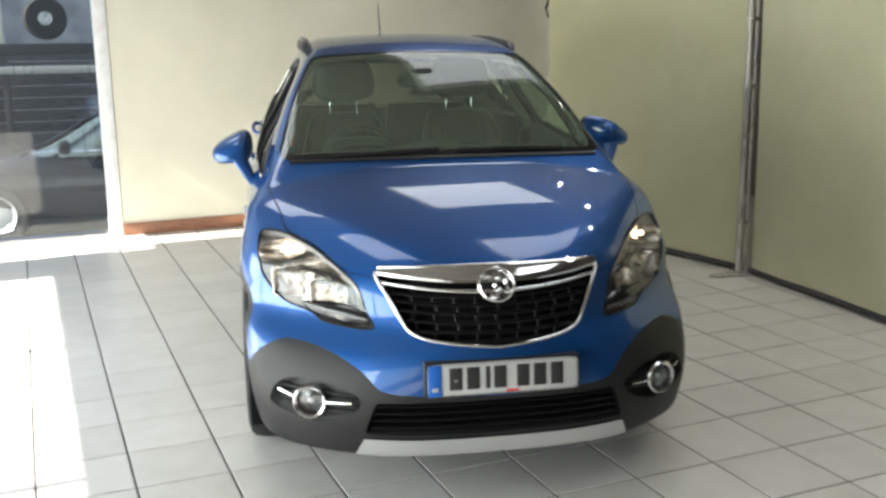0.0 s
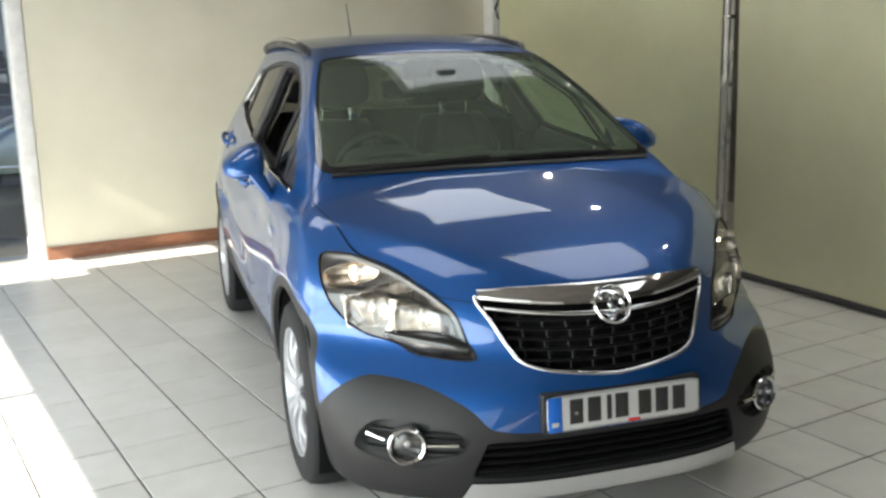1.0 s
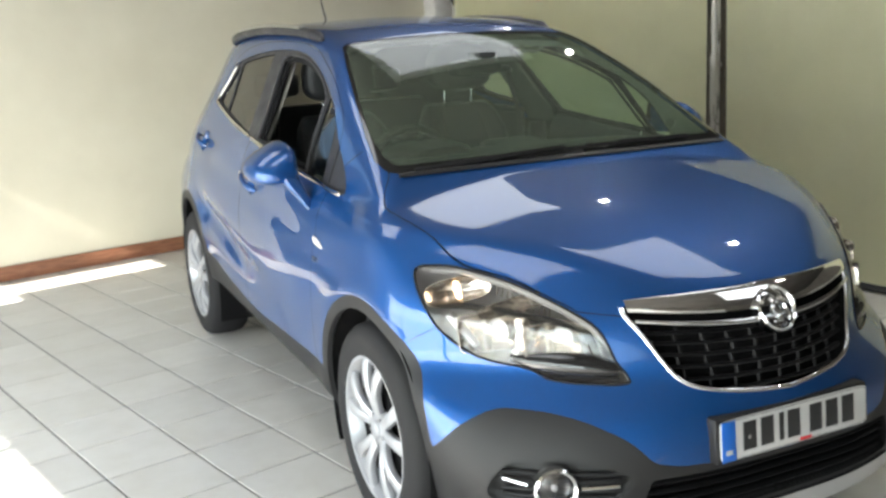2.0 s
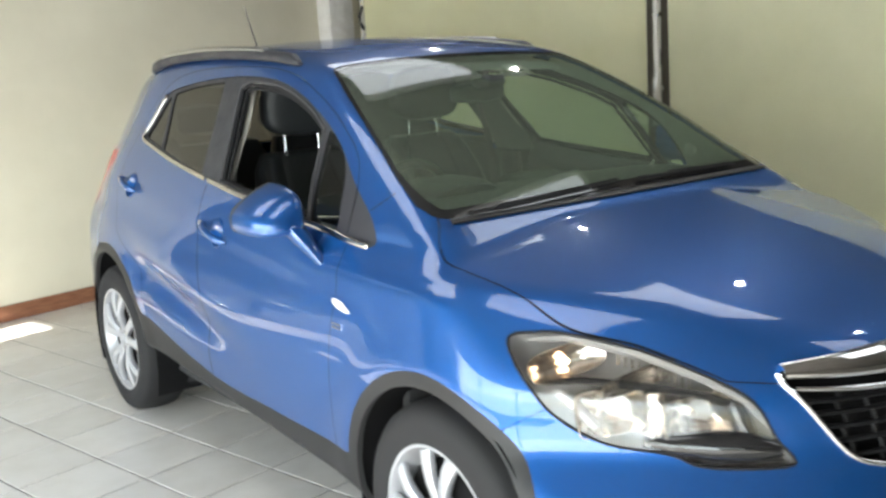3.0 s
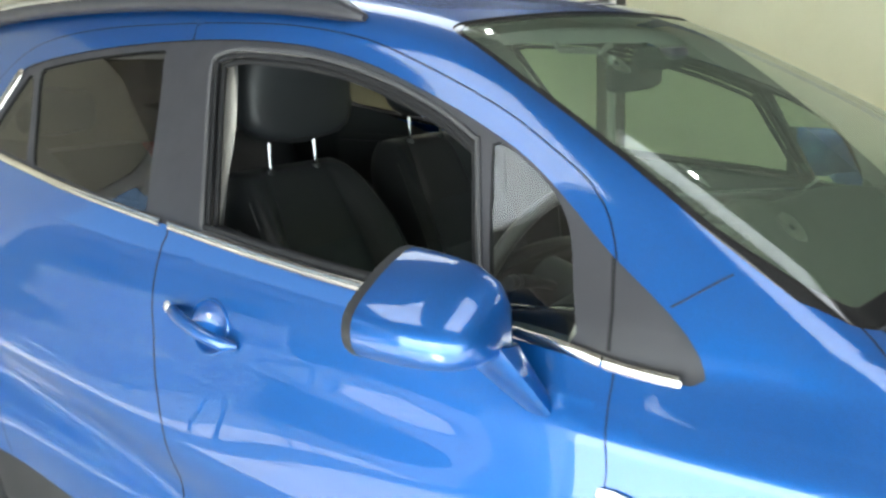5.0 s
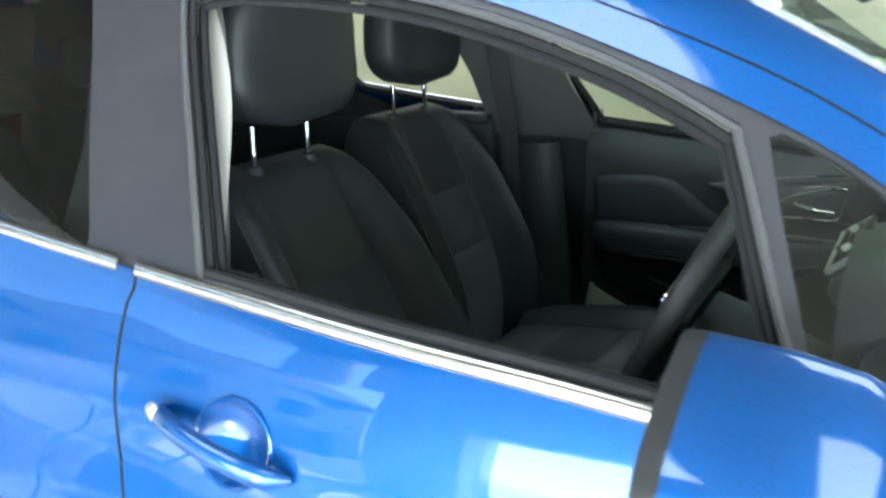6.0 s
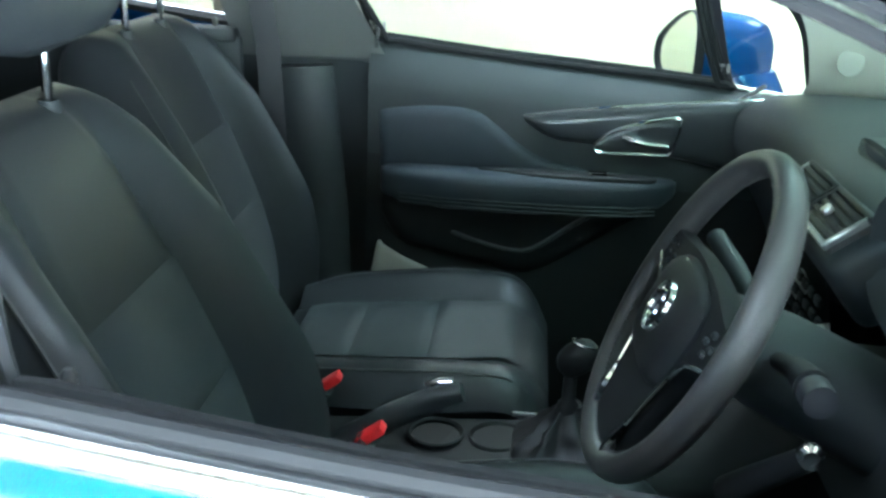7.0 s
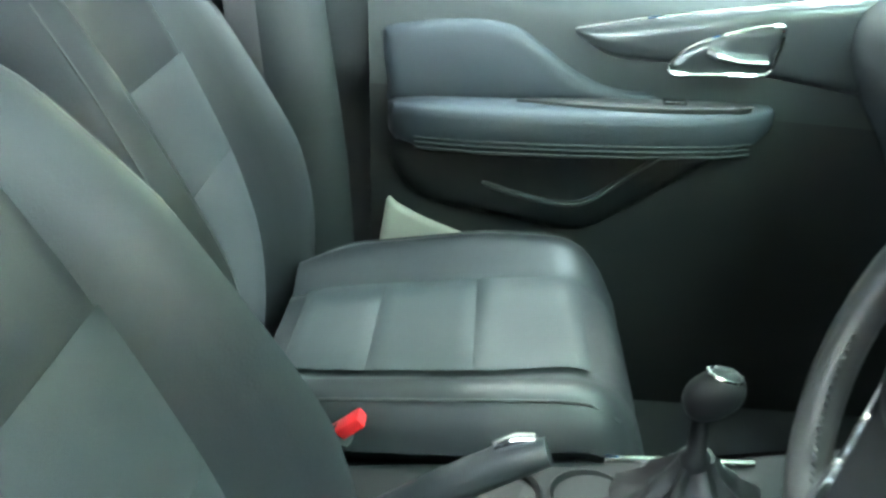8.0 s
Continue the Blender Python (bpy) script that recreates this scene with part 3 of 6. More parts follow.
def distance(outline, n=5, close=True):
    """Signed distance to a smooth closed outline, below 0 inside."""
    o = spline(outline, n, True) if n > 1 else np.array(outline, float)
    a, b = o, np.roll(o, -1, 0)

    def f(p):
        best = np.full(len(p), 1e9)
        inside = np.zeros(len(p), bool)
        for q0, q1 in zip(a, b):
            d = q1 - q0
            w = p - q0
            t = np.clip((w @ d) / max(d @ d, 1e-12), 0, 1)
            best = np.minimum(best, ((w - t[:, None] * d) ** 2).sum(1))
            hit = ((q0[1] <= p[:, 1]) & (q1[1] > p[:, 1])) | ((q1[1] <= p[:, 1]) & (q0[1] > p[:, 1]))
            dy = d[1] if abs(d[1]) > 1e-12 else 1e-12
            inside ^= hit & (p[:, 0] < q0[0] + (p[:, 1] - q0[1]) / dy * d[0])
        return np.where(inside, -1, 1) * np.sqrt(best)
    return f


def on_side(outline, n=5, low=0.3):
    d = distance(outline, n)
    return lambda p: np.maximum(d(p[:, 1:]), low - np.abs(p[:, 0]))


def on_corner(outline, n=5):
    """Outlines that wrap round the front corners: (|x| + y, z)."""
    d = distance(outline, n)
    return lambda p: np.maximum(d(np.stack([np.abs(p[:, 0]) + p[:, 1], p[:, 2]], 1)), p[:, 1] + .15)


def on_front(outline, n=5):
    d = distance(outline, n)
    return lambda p: np.maximum(d(np.stack([np.abs(p[:, 0]), p[:, 2]], 1)), p[:, 1] + .3)


shell = Shell(*skin((-.984, -.98, .10), (.984, 3.52, 1.70), 0.016))
CAR = thing("car", "blue metallic compact suv with a black lower trim and lit headlamps", "car")


def panel(name, tris, mat, parent=CAR, label="", side=0, sink=0.0, rim=0.012, smooth=True):
    """Makes triangles of the skin into one mesh with its edge turned in."""
    v = shell.v
    if side:
        tris = tris[(v[tris].mean(1)[:, 0] * side) > 0]
    if len(tris) == 0:
        return None
    used, inv = np.unique(tris, return_inverse=True)
    t = inv.reshape(-1, 3)
    p = v[used]
    g = grad(p)
    n = g / np.linalg.norm(g, axis=1)[:, None]
    p = p - n * sink
    norm = n
    faces = t
    if rim:
        e = np.concatenate([t[:, [0, 1]], t[:, [1, 2]], t[:, [2, 0]]])
        key = np.sort(e, 1)
        _, idx, cnt = np.unique(key, axis=0, return_index=True, return_counts=True)
        be = e[idx[cnt == 1]]
        be = be[np.abs(p[be]).max(1)[:, 0] > 1e-4]
        ring, ri = np.unique(be, return_inverse=True)
        ri = ri.reshape(-1, 2)
        k0, k1 = len(p), len(p) + len(ring)
        q = [(t0.tolist()) for t0 in t] + [(int(b), int(a), int(c), int(d)) for (a, b), c, d in zip(be, k1 + ri[:, 0], k1 + ri[:, 1])]
        p = np.concatenate([p, p[ring], p[ring] - n[ring] * rim])
        norm = np.concatenate([n, n[ring], n[ring]])
        faces = q
    ob = link(name, p, faces, mat, parent, label, smooth, norm, SEAL if rim > 0 else None, len(t))
    return ob


def settle_belt(outline):
    """Lays the lower edge of a window outline on the belt line's slope."""
    return [(y, z + float(np.interp(y, (.36, .50, .9, 1.2, 1.5, 1.9, 2.4), (-.007, -.009, -.003, .003, .009, .006, .0))) * float(np.interp(z, (1.0, 1.2, 1.3), (1, 1, 0)))) for y, z in outline]


# outlines on the car's flank, as (y, z)
GLASSHOUSE = [(.358, 1.050), (.372, 1.085), (.422, 1.131), (.53, 1.203), (.61, 1.258), (.70, 1.315), (.80, 1.362), (.943, 1.415), (1.107, 1.466), (1.28, 1.500),
              (1.5, 1.517), (1.74, 1.517), (2.0, 1.503), (2.22, 1.478), (2.305, 1.455), (2.312, 1.43), (2.378, 1.30), (2.382, 1.275), (2.30, 1.254), (2.10, 1.222),
              (1.88, 1.187), (1.5, 1.141), (1.17, 1.115), (.9, 1.100), (.61, 1.076), (.495, 1.058), (.40, 1.046)]
FRONT_OPENING = [(1.405, 1.140), (1.44, 1.20), (1.52, 1.36), (1.562, 1.455), (1.563, 1.485), (1.53, 1.499), (1.46, 1.503), (1.27, 1.488), (1.107, 1.456), (.943, 1.406),
                 (.824, 1.353), (.808, 1.334), (.746, 1.19), (.706, 1.098), (.75, 1.094), (1.17, 1.118), (1.37, 1.137)]
QUARTER_LIGHT = [(.787, 1.346), (.775, 1.345), (.727, 1.324), (.657, 1.282), (.607, 1.231), (.576, 1.155), (.553, 1.085), (.565, 1.078), (.68, 1.090), (.70, 1.11), (.748, 1.235)]
REAR_OPENING = [(1.600, 1.165), (1.66, 1.30), (1.735, 1.48), (1.76, 1.500), (2.0, 1.487), (2.19, 1.465), (2.225, 1.445), (2.17, 1.35), (2.10, 1.245), (2.06, 1.230), (1.88, 1.200), (1.63, 1.164)]
REAR_QUARTER = [(2.255, 1.440), (2.285, 1.432), (2.355, 1.30), (2.355, 1.282), (2.29, 1.268), (2.13, 1.243), (2.14, 1.26), (2.20, 1.36)]
FRONT_DOOR = [(.500, .33), (.498, .60), (.484, .80), (.462, .90), (.476, .99), (.500, 1.13), (.532, 1.222), (.575, 1.278), (.64, 1.322), (.80, 1.402), (1.06, 1.492),
              (1.2, 1.524), (1.38, 1.546), (1.60, 1.555), (1.654, 1.552), (1.650, 1.52), (1.613, 1.385), (1.543, 1.22), (1.503, 1.140), (1.507, 1.11), (1.502, 1.0), (1.480, .89),
              (1.438, .75), (1.413, .60), (1.420, .42), (1.420, .33), (1.38, .322), (.54, .322)]
REAR_DOOR = [(1.655, 1.552), (1.70, 1.556), (2.0, 1.553), (2.25, 1.525), (2.38, 1.46), (2.45, 1.36), (2.475, 1.22), (2.46, 1.02), (2.40, .88), (2.28, .815), (2.17, .76),
             (2.09, .66), (2.05, .52), (2.03, .34), (1.99, .322), (1.46, .322), (1.420, .33), (1.420, .42), (1.413, .60), (1.438, .75), (1.480, .89), (1.502, 1.0), (1.507, 1.11), (1.503, 1.140), (1.543, 1.22), (1.613, 1.385), (1.650, 1.52)]
GLASSHOUSE, FRONT_OPENING, QUARTER_LIGHT, REAR_OPENING = (settle_belt(o) for o in (GLASSHOUSE, FRONT_OPENING, QUARTER_LIGHT, REAR_OPENING))
HEADLAMP = [(.566, .898), (.535, .852), (.487, .807), (.410, .750), (.264, .696), (.067, .676), (-.03, .652), (-.18, .645), (-.305, .646), (-.312, .662), (-.265, .70), (-.20, .78), (-.073, .832), (.143, .889), (.376, .921), (.49, .922), (.548, .917)]
HEADLAMP = [(q, z - .010) for q, z in HEADLAMP]
GRILLE = [(-.2, .851), (0, .851), (.2, .842), (.37, .829), (.395, .822), (.392, .80), (.365, .755), (.322, .675), (.295, .638), (.25, .618), (.18, .606), (0, .589), (-.2, .6)]
clad_line = curve((-1.0, .42), (-.75, .425), (-.6, .43), (-.48, .438), (-.42, .452), (-.37, .486), (-.22, .542), (-.06, .569), (.06, .575), (.166, .571), (.31, .52), (.437, .44), (.55, .40), (.8, .40))
sill_line = curve((-.5, .44), (.5, .442), (.9, .438), (1.4, .442), (1.68, .48), (2.03, .545), (2.3, .58), (2.9, .58), (3.1, .56), (3.6, .55))
ARCHES = ((0.0, .345, .393, .434), (2.525, .35, .415, .46))
hood_edge = curve((-.80, .36), (-.69, .40), (-.65, .457), (-.585, .512), (-.455, .598), (-.31, .692), (-.19, .716), (0, .748), (.065, .751), (.11, .732), (.16, .695), (.3, .66))


def arch(k):
    return lambda p: np.maximum(np.minimum.reduce([np.hypot(p[:, 1] - y, p[:, 2] - z) - r[k] for y, z, *r in ARCHES]), .5 - np.abs(p[:, 0]))


def clad(p):
    s = np.abs(p[:, 0]) + p[:, 1]
    front = p[:, 2] - clad_line(s)
    flank = p[:, 2] - sill_line(p[:, 1])
    low = np.where(p[:, 1] < -.30, front, flank)
    return np.minimum(low, arch(1)(p))


def windscreen(p):
    u = np.abs(p[:, 0])
    half = np.interp(p[:, 1], (.10, .155, .19, .26, .393, .583, .784, .94, 1.0), (.60, .662, .690, .700, .676, .632, .582, .535, .51))
    s = smax(u - half, (.122 + .09 * u * u) - p[:, 1], .03)
    s = smax(s, p[:, 1] - .965 - .02 * u * u, .03)
    return np.maximum(s, 1.04 - p[:, 2])


def hood(p):
    u = np.abs(p[:, 0])
    s = np.maximum(u - hood_edge(p[:, 1]), p[:, 1] - .20)
    return np.maximum(s, np.maximum(.80 - p[:, 2] + .12 * np.maximum(0, u - .38), -p[:, 1] - .80))


def rear_glass(p):
    u = np.abs(p[:, 0])
    return np.maximum.reduce([u - .56 + .25 * (p[:, 2] - 1.15), 1.13 - p[:, 2], p[:, 2] - 1.455, 3.0 - p[:, 1]])


TAIL_LAMP = [(2.70, 1.16), (2.78, 1.205), (3.05, 1.19), (3.3, 1.12), (3.5, 1.10), (3.5, .90), (3.2, .87), (3.02, .93), (2.86, 1.06)]
rest = shell.t
_, rest = shell.cut(rest, arch(0))
under, rest = shell.cut(rest, lambda p: np.maximum(p[:, 2] - .205, np.abs(p[:, 0]) - 5))
panel("underbody", under, DARK, rim=0)
ws_all, rest = shell.cut(rest, windscreen)
house, rest = shell.cut(rest, on_side(GLASSHOUSE))
back_light, rest = shell.cut(rest, rear_glass)
lamps, rest = shell.cut(rest, on_corner(HEADLAMP, 4))
tails, rest = shell.cut(rest, lambda p: np.maximum(on_side(TAIL_LAMP, 4)(p), .36 - np.abs(p[:, 0])))
grille, rest = shell.cut(rest, on_front(GRILLE, 3))
black, rest = shell.cut(rest, clad)
bonnet, rest = shell.cut(rest, hood)
door_f, rest = shell.cut(rest, on_side(FRONT_DOOR, 4))
door_r, rest = shell.cut(rest, on_side(REAR_DOOR, 4))
bumper, rest = shell.cut(rest, lambda p: np.maximum(p[:, 1] + .22 + (p[:, 2] - .674) * 1.45, p[:, 2] - .86))
fender, rest = shell.cut(rest, lambda p: np.maximum(p[:, 1] - .56, p[:, 2] - 1.02 - .30 * step(0, .16, p[:, 1])))


def less(tris, s, gap=0.0025):
    low, _ = shell.cut(tris, lambda p: s(p) + gap)
    return low


def inner(tris, s):
    _, high = shell.cut(tris, s)
    return high


panel("body_shell", rest, PAINT, label="blue metallic roof, pillars and rear quarters")
panel("bonnet", less(bonnet, hood), PAINT, label="crowned blue metallic bonnet")
panel("front_bumper", less(bumper, lambda p: np.maximum(p[:, 1] + .22 + (p[:, 2] - .674) * 1.45, p[:, 2] - .86)), PAINT)
for side in (-1, 1):
    panel("front_wing", inner(fender, lambda p: hood(p) - .002), PAINT, side=side)
DOORS = {}
HANDLE_AT = {"front_door": (1.3215, .982), "rear_door": (2.2935, 1.0815)}
for nm, tris, o in (("front_door", door_f, FRONT_DOOR), ("rear_door", door_r, REAR_DOOR)):
    for side in (-1, 1):
        hy, hz = HANDLE_AT[nm]
        DOORS[nm, side] = panel(nm, less(inner(tris, lambda p: np.hypot(p[:, 1] - hy, p[:, 2] - hz) - .053), on_side(o, 4)), PAINT, side=side, rim=.02)
LOWER_GRILLE = [(-.2, .408), (0, .406), (.3, .406), (.405, .404), (.425, .39), (.455, .31), (.455, .292), (.43, .286), (.2, .283), (0, .281), (-.2, .28)]
FOG = [(.468, .412), (.50, .432), (.60, .460), (.70, .456), (.755, .42), (.778, .365), (.76, .345), (.70, .328), (.60, .318), (.52, .345), (.475, .385)]
low_grille, black = shell.cut(black, on_front(LOWER_GRILLE, 3))
fogs, black = shell.cut(black, on_front(FOG, 4))
skid, black = shell.cut(black, lambda p: np.maximum.reduce([p[:, 2] - .268 - .03 * p[:, 0] ** 2, np.abs(p[:, 0]) - .462 - .45 * (.275 - p[:, 2]), p[:, 1] + .45]))
panel("skid_plate", less(skid, lambda p: np.maximum.reduce([p[:, 2] - .268 - .03 * p[:, 0] ** 2, np.abs(p[:, 0]) - .462 - .45 * (.275 - p[:, 2]), p[:, 1] + .45])), SILVER, sink=-.008, rim=.02, label="satin silver skid plate")
panel("lower_cladding", black, PLASTIC, label="grained black plastic sill, arch and bumper cladding", rim=.02)
# glass and its black surrounds
screen_in = lambda p: windscreen(p) + .014 + .027 * step(.42, .16, p[:, 1])
scr, band = shell.cut(ws_all, screen_in)
panel("windscreen", scr, WINDSCREEN, rim=0, sink=.004)
panel("windscreen_border", less(band, windscreen, .0015), GLOSS_BLACK, rim=0.006, sink=.003, label="black printed border of the windscreen")
front_open, house = shell.cut(house, on_side(FRONT_OPENING, 4))
quarter, house = shell.cut(house, on_side(QUARTER_LIGHT, 4))
rear_open, house = shell.cut(house, on_side(REAR_OPENING, 4))
rear_q, house = shell.cut(house, on_side(REAR_QUARTER, 4))
for side in (-1, 1):
    panel("window_surround", house, TRIM, side=side, sink=.005, rim=.016, label="satin dark grey window surround and pillar trim")
    for nm, tris, mat in (("quarter_light", quarter, SIDE_GLASS), ("rear_side_window", rear_open, TINTED), ("rear_quarter_window", rear_q, TINTED)):
        if nm != "rear_side_window" or side < 0:  # the far rear window is wound down
            panel(nm, tris, mat, side=side, sink=.010, rim=0).visible_shadow = False
panel("front_side_window", front_open, SIDE_GLASS, side=1, sink=.010, rim=0).visible_shadow = False
CHANNEL = material("grey_window_channel", (0.045, 0.045, 0.048), 0.55)
panel("rear_window", back_light, TINTED, sink=.004, rim=0)
for side in (-1, 1):
    panel("tail_lamp", tails, RED_LENS, side=side, rim=.02)


# ---- details of the car's outside ----
def root(f, a, b):
    fa = f(a)
    for _ in range(22):
        c = (a + b) / 2
        fc = f(c)
        if (fc < 0) == (fa < 0):
            a, fa = c, fc
        else:
            b = c
    return (a + b) / 2


def f1(x, y, z):
    return float(field(np.array([x]), np.array([y]), np.array([z]))[0])


def normal(p):
    g = grad(np.array([p], float))[0]
    return Vector(g / np.linalg.norm(g))


KNOWN = {}


def flank(side, y, z, out=0.0):
    """The point of the skin at (y, z) on one side, moved outwards."""
    key = (round(y, 4), round(z, 4))
    if key not in KNOWN:
        KNOWN[key] = root(lambda q: f1(q, y, z), 0.30, 1.05)
    x = KNOWN[key]
    p = Vector((side * x, y, z))
    return p + normal(p) * out


def nose(u, z, out=0.0):
    y = root(lambda q: f1(u, q, z), -1.05, 0.0)
    p = Vector((u, y, z))
    return p + normal(p) * out


def lid(x, y, out=0.0):
    z = root(lambda q: f1(x, y, q), 1.75, 0.75)
    p = Vector((x, y, z))
    return p + normal(p) * out


def wrap(side, s, z, out=0.0):
    """The point on a front corner where |x| + y = s."""
    u = root(lambda q: f1(q, s - q, z), 0.05, 1.2)
    p = Vector((side * u, s - u, z))
    return p + normal(p) * out


# headlamps
REFLECTOR = bump(material("faceted_reflector", (0.66, 0.61, 0.55), 0.18, 1.0), 46, 0.28, 0.01)
BULB = glow("headlamp_bulb", (1.0, 0.70, 0.38), 16.0)
SIDELIGHT = glow("sidelight_bulb", (1.0, 0.66, 0.36), 8.0)
HOUSING = bump(material("grey_lamp_housing", (0.36, 0.35, 0.335), 0.34, 0.6), 30, 0.12, 0.01)


def ball(centre, r, mat, parent, name="bulb", squash=(1, 1, 1)):
    bm = bmesh.new()
    bmesh.ops.create_uvsphere(bm, u_segments=20, v_segments=12, radius=r)
    bmesh.ops.scale(bm, vec=squash, verts=bm.verts)
    bmesh.ops.translate(bm, vec=centre, verts=bm.verts)
    return part(name, bm, mat, parent)


def dish(housing, side, at, half, high, depth, mat, name, power=7.0, turn=0.0, sink=-.020, flutes=0.0):
    """A squarish bowl let into the lamp behind its lens, fluted with upright facets."""
    c = wrap(side, *at, sink)
    n = (normal(wrap(side, *at)) + Vector((side * .1, -1.1, 0))).normalized()
    across = Vector((0, 0, 1)).cross(n).normalized()
    over = n.cross(across)
    across, over = across * math.cos(turn) + over * math.sin(turn), over * math.cos(turn) - across * math.sin(turn)
    rings = []
    for k, d in ((.04, 1.0), (.25, .98), (.45, .91), (.65, .76), (.82, .52), (.94, .22), (1.0, 0), (1.03, .0), (1.03, .25), (.80, .85), (.45, 1.06)):
        rings.append([c + across * p * k + over * q * k - n * (depth * d + flutes * math.cos(p * k * 330) * (k < .97)) for p, q in rounded(44, half, high, power)])
    return part(name, loft(rings), mat, housing), c, n


for side in (-1, 1):
    housing = panel("headlamp", lamps, HOUSING, side=side, sink=.085, rim=-.083, label="lit headlamp with silver reflectors behind a clear lens")
    lens = panel("lens", lamps, LAMP_GLASS, housing, side=side, sink=.001, rim=0)
    lens.visible_shadow = False
    # two fluted main bowls and the bright column between them
    for at, half, high in (((.235, .752), .080, .053), ((-.035, .742), .082, .046)):
        _, c, n = dish(housing, side, at, half, high, .070, REFLECTOR, "reflector", turn=-.08 * side, flutes=.0018)
        ball(c - n * .040, .0085, BULB, housing)
        part("bulb_shield", tube([c - n * .066, c - n * .026], [.010, .008], 12), SATIN, housing)
    part("column", tube([wrap(side, s, z, -.026) for s, z in ((.105, .796), (.098, .77), (.098, .735), (.110, .700))], [.030, .019, .019, .026], 16), REFLECTOR, housing, "waisted silver column between the bowls")
    # the sidelight bowl and the ribbed indicator above
    _, c, n = dish(housing, side, (.375, .862), .092, .036, .032, REFLECTOR, "reflector", 3.5, -.20 * side, flutes=.0012)
    ball(c - n * .016, .0075, SIDELIGHT, housing)
    dish(housing, side, (.105, .838), .120, .021, .020, REFLECTOR, "indicator", 3.2, -.22 * side, flutes=.0014)
    for k in range(11):
        s0 = -.01 + .022 * k
        z0 = .814 + .0052 * k
        part("indicator_rib", tube([wrap(side, s0, z0 - .009, -.022), wrap(side, s0, z0 + .011, -.022)], .0022, 6), REFLECTOR, housing)
    part("brow", tube([wrap(side, s, z, -.012) for s, z in ((.50, .902), (.37, .906), (.14, .874), (-.06, .822), (-.18, .772), (-.26, .708))], [.006, .010, .011, .011, .009, .005], 8), HOUSING, housing, "grey brow along the top of the lamp")
    part("divider", tube([wrap(side, s, z, -.018) for s, z in ((.46, .812), (.34, .822), (.12, .810), (-.05, .790), (-.16, .762))], [.004, .010, .010, .010, .006], 8), GLOSS_BLACK, housing)
    part("inner_cheek", tube([wrap(side, s, z, -.024) for s, z in ((-.145, .775), (-.165, .73), (-.185, .69))], [.014, .024, .026], 10), GLOSS_BLACK, housing)
    part("outer_cheek", tube([wrap(side, s, z, -.024) for s, z in ((.40, .795), (.345, .755), (.285, .712))], [.014, .016, .010], 10), HOUSING, housing)
    cover = part("lower_cover", tube([wrap(side, s, z, -.016) for s, z in ((.14, .690), (.06, .684), (-.06, .680), (-.18, .676), (-.28, .668))], [.014, .026, .036, .038, .020], 14), GLOSS_BLACK, housing, "black lower lamp cover")
    for z in (.648, .658, .668):
        part("cover_rib", tube([wrap(side, s, z, -.003) for s in np.linspace(.02, -.285, 9)], .0025, 6), PLASTIC, cover)
    part("seal", tube([wrap(side, s, z, .0005) for s, z in spline(HEADLAMP, 4, True)], .0035, 6, closed=True), SEAL, housing)

# grille
bed = panel("grille", grille, DARK, sink=.07, rim=-.068, label="black mesh grille in a chrome frame")


def grille_half(z):
    return float(np.interp(z, (.589, .606, .618, .638, .675, .755, .80, .822), (.0, .18, .25, .295, .322, .365, .392, .395)))


for z in (.615, .645, .675, .705, .735, .762):
    w = grille_half(z) - .012
    part("mesh_bar", tube([nose(u, z + .006 * (1 - (u / .4) ** 2) * -1, -.022) for u in np.linspace(-w, w, 15)], .006, 8, flat=(1.6, .8)), MESH_BLACK, bed)
zs = (.598, .615, .645, .675, .705, .735, .762, .775)
for row, (z0, z1) in enumerate(zip(zs[1:], zs[2:])):
    w = grille_half((z0 + z1) / 2) - .02
    n = 5
    for k in range(-n, n + 1):
        u = k * .072 + (.010 if row % 2 else 0)
        if abs(u) < w:
            part("mesh_bar", tube([nose(u, z0, -.024), nose(u, (z0 + z1) / 2, -.020), nose(u, z1, -.024)], .0055, 6), MESH_BLACK, bed)
frame_line = [(u, z) for u, z in spline([(.395, .822), (.392, .80), (.365, .755), (.322, .675), (.295, .638), (.25, .618), (.18, .606), (.09, .597), (0, .590)], 4)]
frame_line = frame_line + [(-u, z) for u, z in frame_line[::-1][1:]]
part("chrome_frame", tube([nose(u, z, .001) for u, z in frame_line], .0068, 10), CHROME, bed)


def bar(top, low, out, name, mat, n=33, half=.385):
    """A chrome bar across the nose between two height lines."""
    rings = []
    for u in np.linspace(-half, half, n):
        a, b = top(abs(u)), low(abs(u))
        mid, h = (a + b) / 2, (a - b) / 2
        p, q = nose(u, mid + h * .8, out), nose(u, mid - h * .8, out)
        c = (p + q) / 2
        up = (p - q) / 2 / .8 if h > 1e-4 else Vector((0, 0, .002))
        nn = normal(nose(u, mid))
        rings.append([c + up * b2 + nn * (a2 * .014) for a2, b2 in rounded(16, 1.0, 1.0, 2.6)])
    return part(name, loft(rings), mat, bed)


bar(lambda u: .852 - .055 * u * u - .004 * (u / .39) ** 6, lambda u: .792 + .018 * (u / .39) ** 2, .004, "chrome_bar", CHROME)
bar(lambda u: .776 + .020 * (u / .39) ** 2, lambda u: .760 + .026 * (u / .39) ** 2, .002, "chrome_bar", CHROME, half=.375)
# round badge, a plain ring with a curved bar
badge_at = nose(0, .785, .020)
bn = normal(nose(0, .79))
face = Matrix.Translation(badge_at) @ bn.to_track_quat("Z", "Y").to_matrix().to_4x4()


